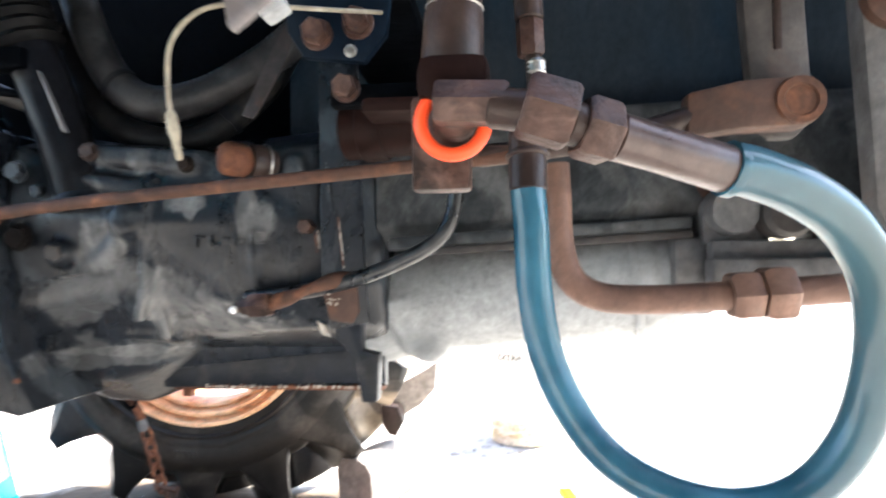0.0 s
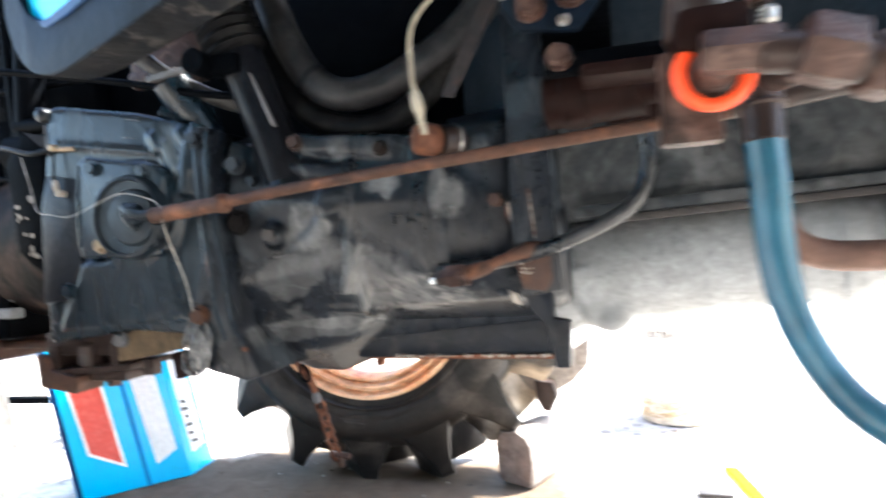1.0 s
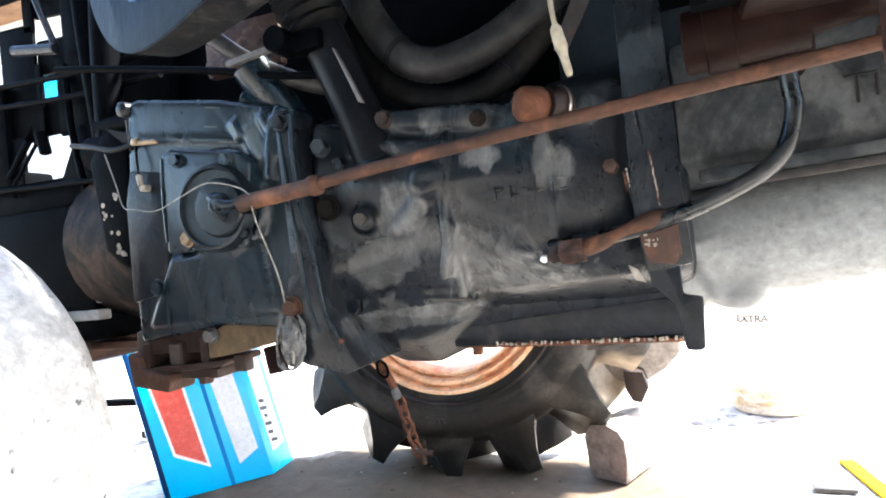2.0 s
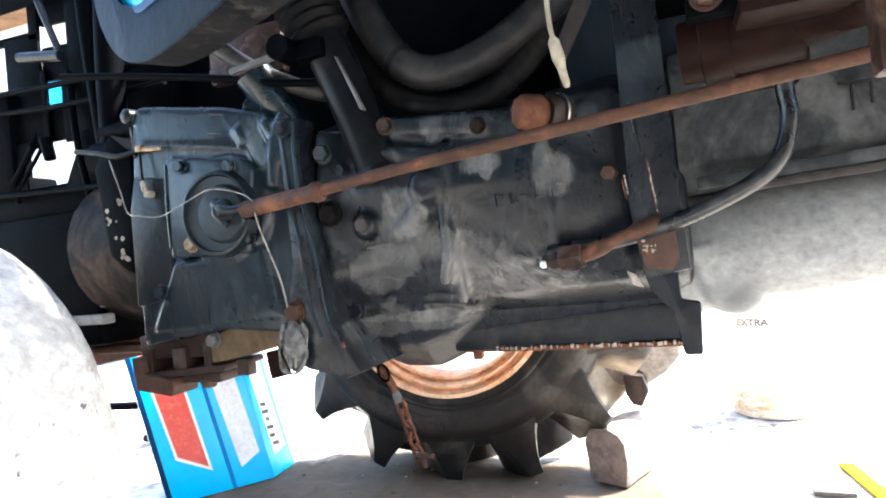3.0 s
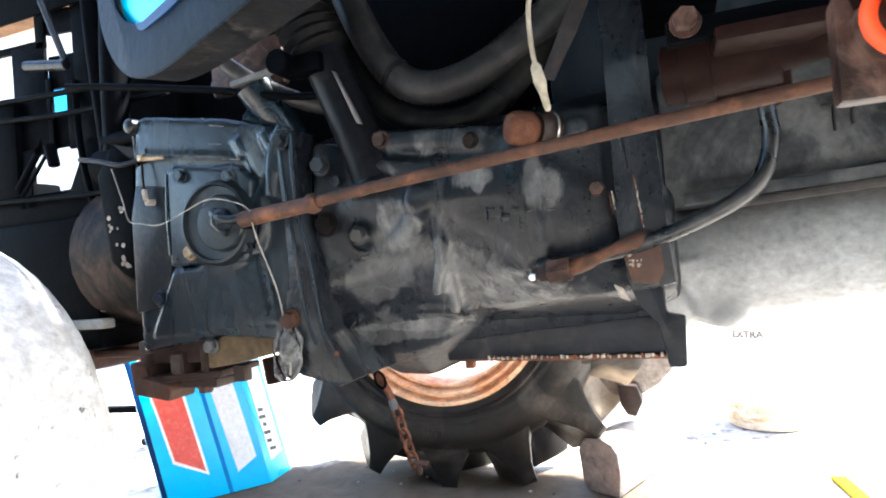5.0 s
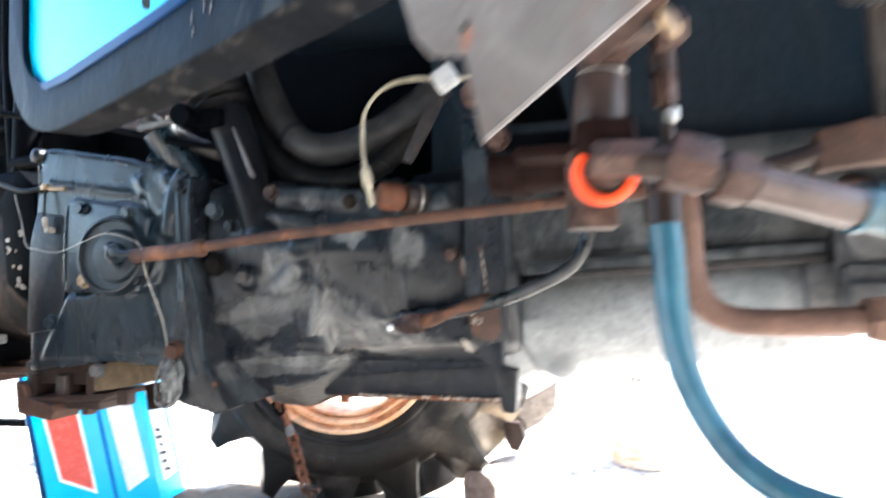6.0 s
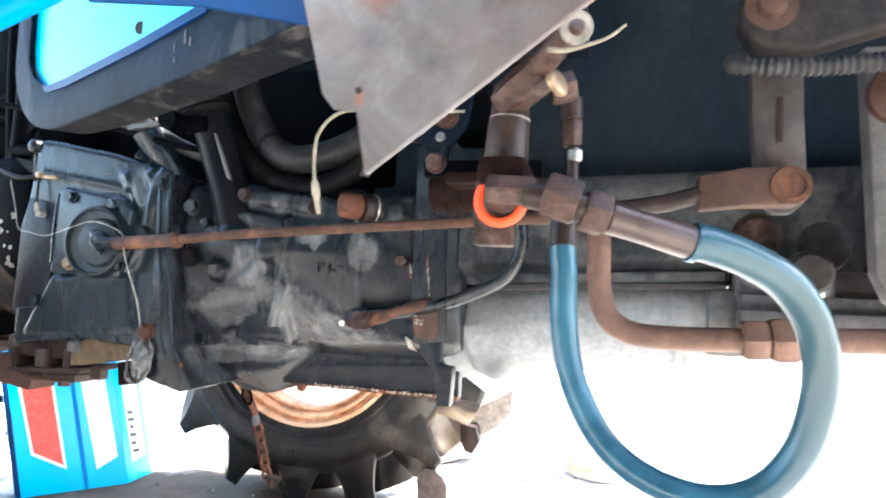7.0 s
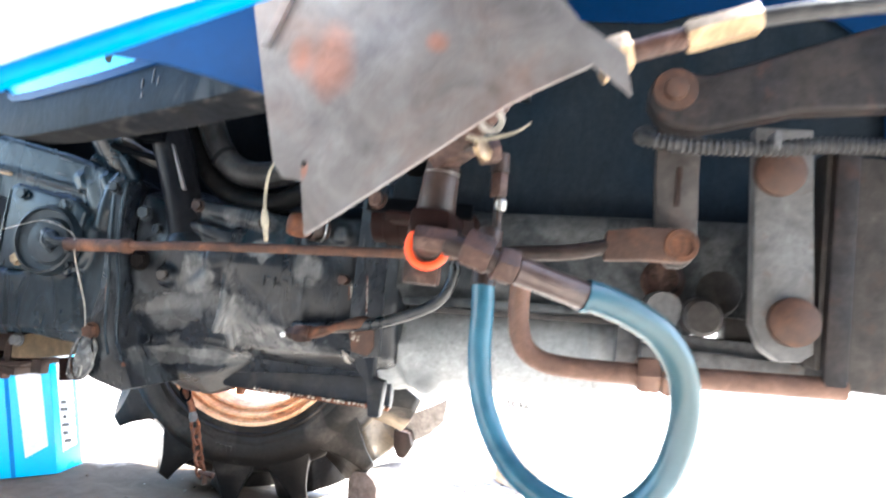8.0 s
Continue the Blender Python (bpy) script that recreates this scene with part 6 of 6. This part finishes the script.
for v in block_bm.verts:
    yy = v.co.y
    yf = yy + (-0.232 - v.co.x) * 0.55 * max(0, 1 - yy / 0.3)
    v.co = Vector((v.co.x + yy * 0.36 + noise.noise(v.co * 25) * 0.003, 1.692 + yf * 0.93, max(0.0, v.co.z + noise.noise(v.co * 30) * 0.003)))
chock = solo("wheel_chock", block_bm, WOOD, "worn brown block, sunlit faces coloured pale, wedged by the wheel", "chock")
# top and right faces take a paler colour to look sunlit
chock.data.materials.append(PALE_TAN)
for f in chock.data.polygons:
    if f.normal.z > 0.55 or f.normal.x > 0.5:
        f.material_index = 1

chain = thing("check_chain", (-0.80, 1.66, 0.07), "rusty chain with a strap and shackle hanging by the wheel", "chain")
part("strap", tube([(-0.915, 1.655, 0.40), (-0.895, 1.655, 0.345), (-0.862, 1.655, 0.300), (-0.843, 1.655, 0.262)], 0.011, 10, 5), RUST, chain, "", 60)
part("buckle", turned([(0, 0.010), (0.012, 0.013), (0.030, 0.011)], (-0.843, 1.652, 0.262), (0.3, 0, -1), 14), POST_GREY, chain)


def chain_link(at, direction, roll, size=0.045, wire=0.0055):
    d = Vector(direction).normalized()
    s = d.cross(Vector((math.sin(roll), -math.cos(roll), 0.0))).normalized()
    pts = [Vector(at) + d * (size * 0.5 * math.cos(a) * (1.0 if abs(math.cos(a)) < 0.9 else 1.05)) + s * (size * 0.28 * math.sin(a)) for a in [2 * math.pi * k / 12 for k in range(13)]]
    return tube(pts, wire, 8, 2)


p, d = Vector((-0.830, 1.655, 0.220)), Vector((0.30, 0, -1)).normalized()
for k in range(5):
    part("link", chain_link(p, d, 1.2 * (k % 2)), RUST, chain, "", 70)
    p = p + d * 0.034
part("shackle", join(chain_link((-0.872, 1.645, 0.32), (0.4, 0, -1), 0.2, 0.05, 0.004)), DARK, chain)
part("hook_bolt", join(rod((-0.792, 1.652, 0.085), (-0.755, 1.652, 0.080), 0.007), hexagon((-0.757, 1.652, 0.082), (-0.742, 1.652, 0.080), 0.016), rod((-0.775, 1.652, 0.085), (-0.770, 1.652, 0.05), 0.008)), RUST_DULL, chain)

far_link = thing("lower_link", (-0.15, 1.85, 0.2), "pale dusty lower link arm behind the wheel", "linkage")
part("arm", prism([(-0.30, 0.42), (-0.235, 0.42), (-0.222, 0.290), (-0.112, 0.352), (-0.070, 0.380), (-0.078, 0.298), (-0.122, 0.250), (-0.19, 0.208), (-0.26, 0.22), (-0.30, 0.25)], 1.90, 1.935, 0.010), PALE_TAN, far_link)
part("foot", prism([(-0.232, 0.262), (-0.180, 0.258), (-0.166, 0.215), (-0.188, 0.172), (-0.212, 0.176), (-0.228, 0.205)], 1.84, 1.90, 0.006), BROWN, far_link)
part("stay", rod((-0.27, 1.92, 0.40), (-0.24, 1.25, 0.60), 0.022), DARK, far_link)

solo("yellow_strip", box(0.298, 0.336, 1.655, 1.925, 0.0, 0.006, 0.002, Euler((0, 0, radians(8.6))).to_matrix()), YELLOW, "flat yellow plastic strip on the floor", "strip")
solo("iron_bar", box(0.186, 0.274, 1.708, 1.742, 0.0, 0.010, 0.002), LINK_GREY, "short dark iron bar on the floor", "bar")
for k in range(70):
    x, y = rng.uniform(-1.2, 0.4), rng.uniform(1.35, 2.3)
    r = rng.uniform(0.0025, 0.007)
    bm = bmesh.new()
    bmesh.ops.create_icosphere(bm, subdivisions=1, radius=r)
    for v in bm.verts:
        v.co = Vector((v.co.x * rng.uniform(0.7, 1.4), v.co.y * rng.uniform(0.7, 1.3), v.co.z * 0.6)) + Vector((x, y, r * 0.35))
    solo("pebble", bm, rng.choice((CHIP, WOOD, DARK, CONCRETE)), "small stone chip on the concrete floor", "pebble", "pebbles", smooth=20)
scrap = thing("scrap_heap", (-2.0, 1.9, 0), "dark pile of metal scrap behind the bonnet", "scrap")
for k in range(9):
    x, y, a = -2.0 + rng.uniform(-0.22, 0.22), 1.9 + rng.uniform(-0.25, 0.25), rng.uniform(0, 3.1)
    ob = part("piece", box(-0.16, 0.16, -0.02, 0.02, -0.012, 0.012, 0.003), rng.choice((DARK, STEEL, RUST_DULL, CHIP)), scrap)
    ob.matrix_basis = Matrix.Translation((x, y, 0.02 + 0.028 * k)) @ Matrix.Rotation(a, 4, "Z") @ Matrix.Rotation(rng.uniform(-0.12, 0.12), 4, "Y")
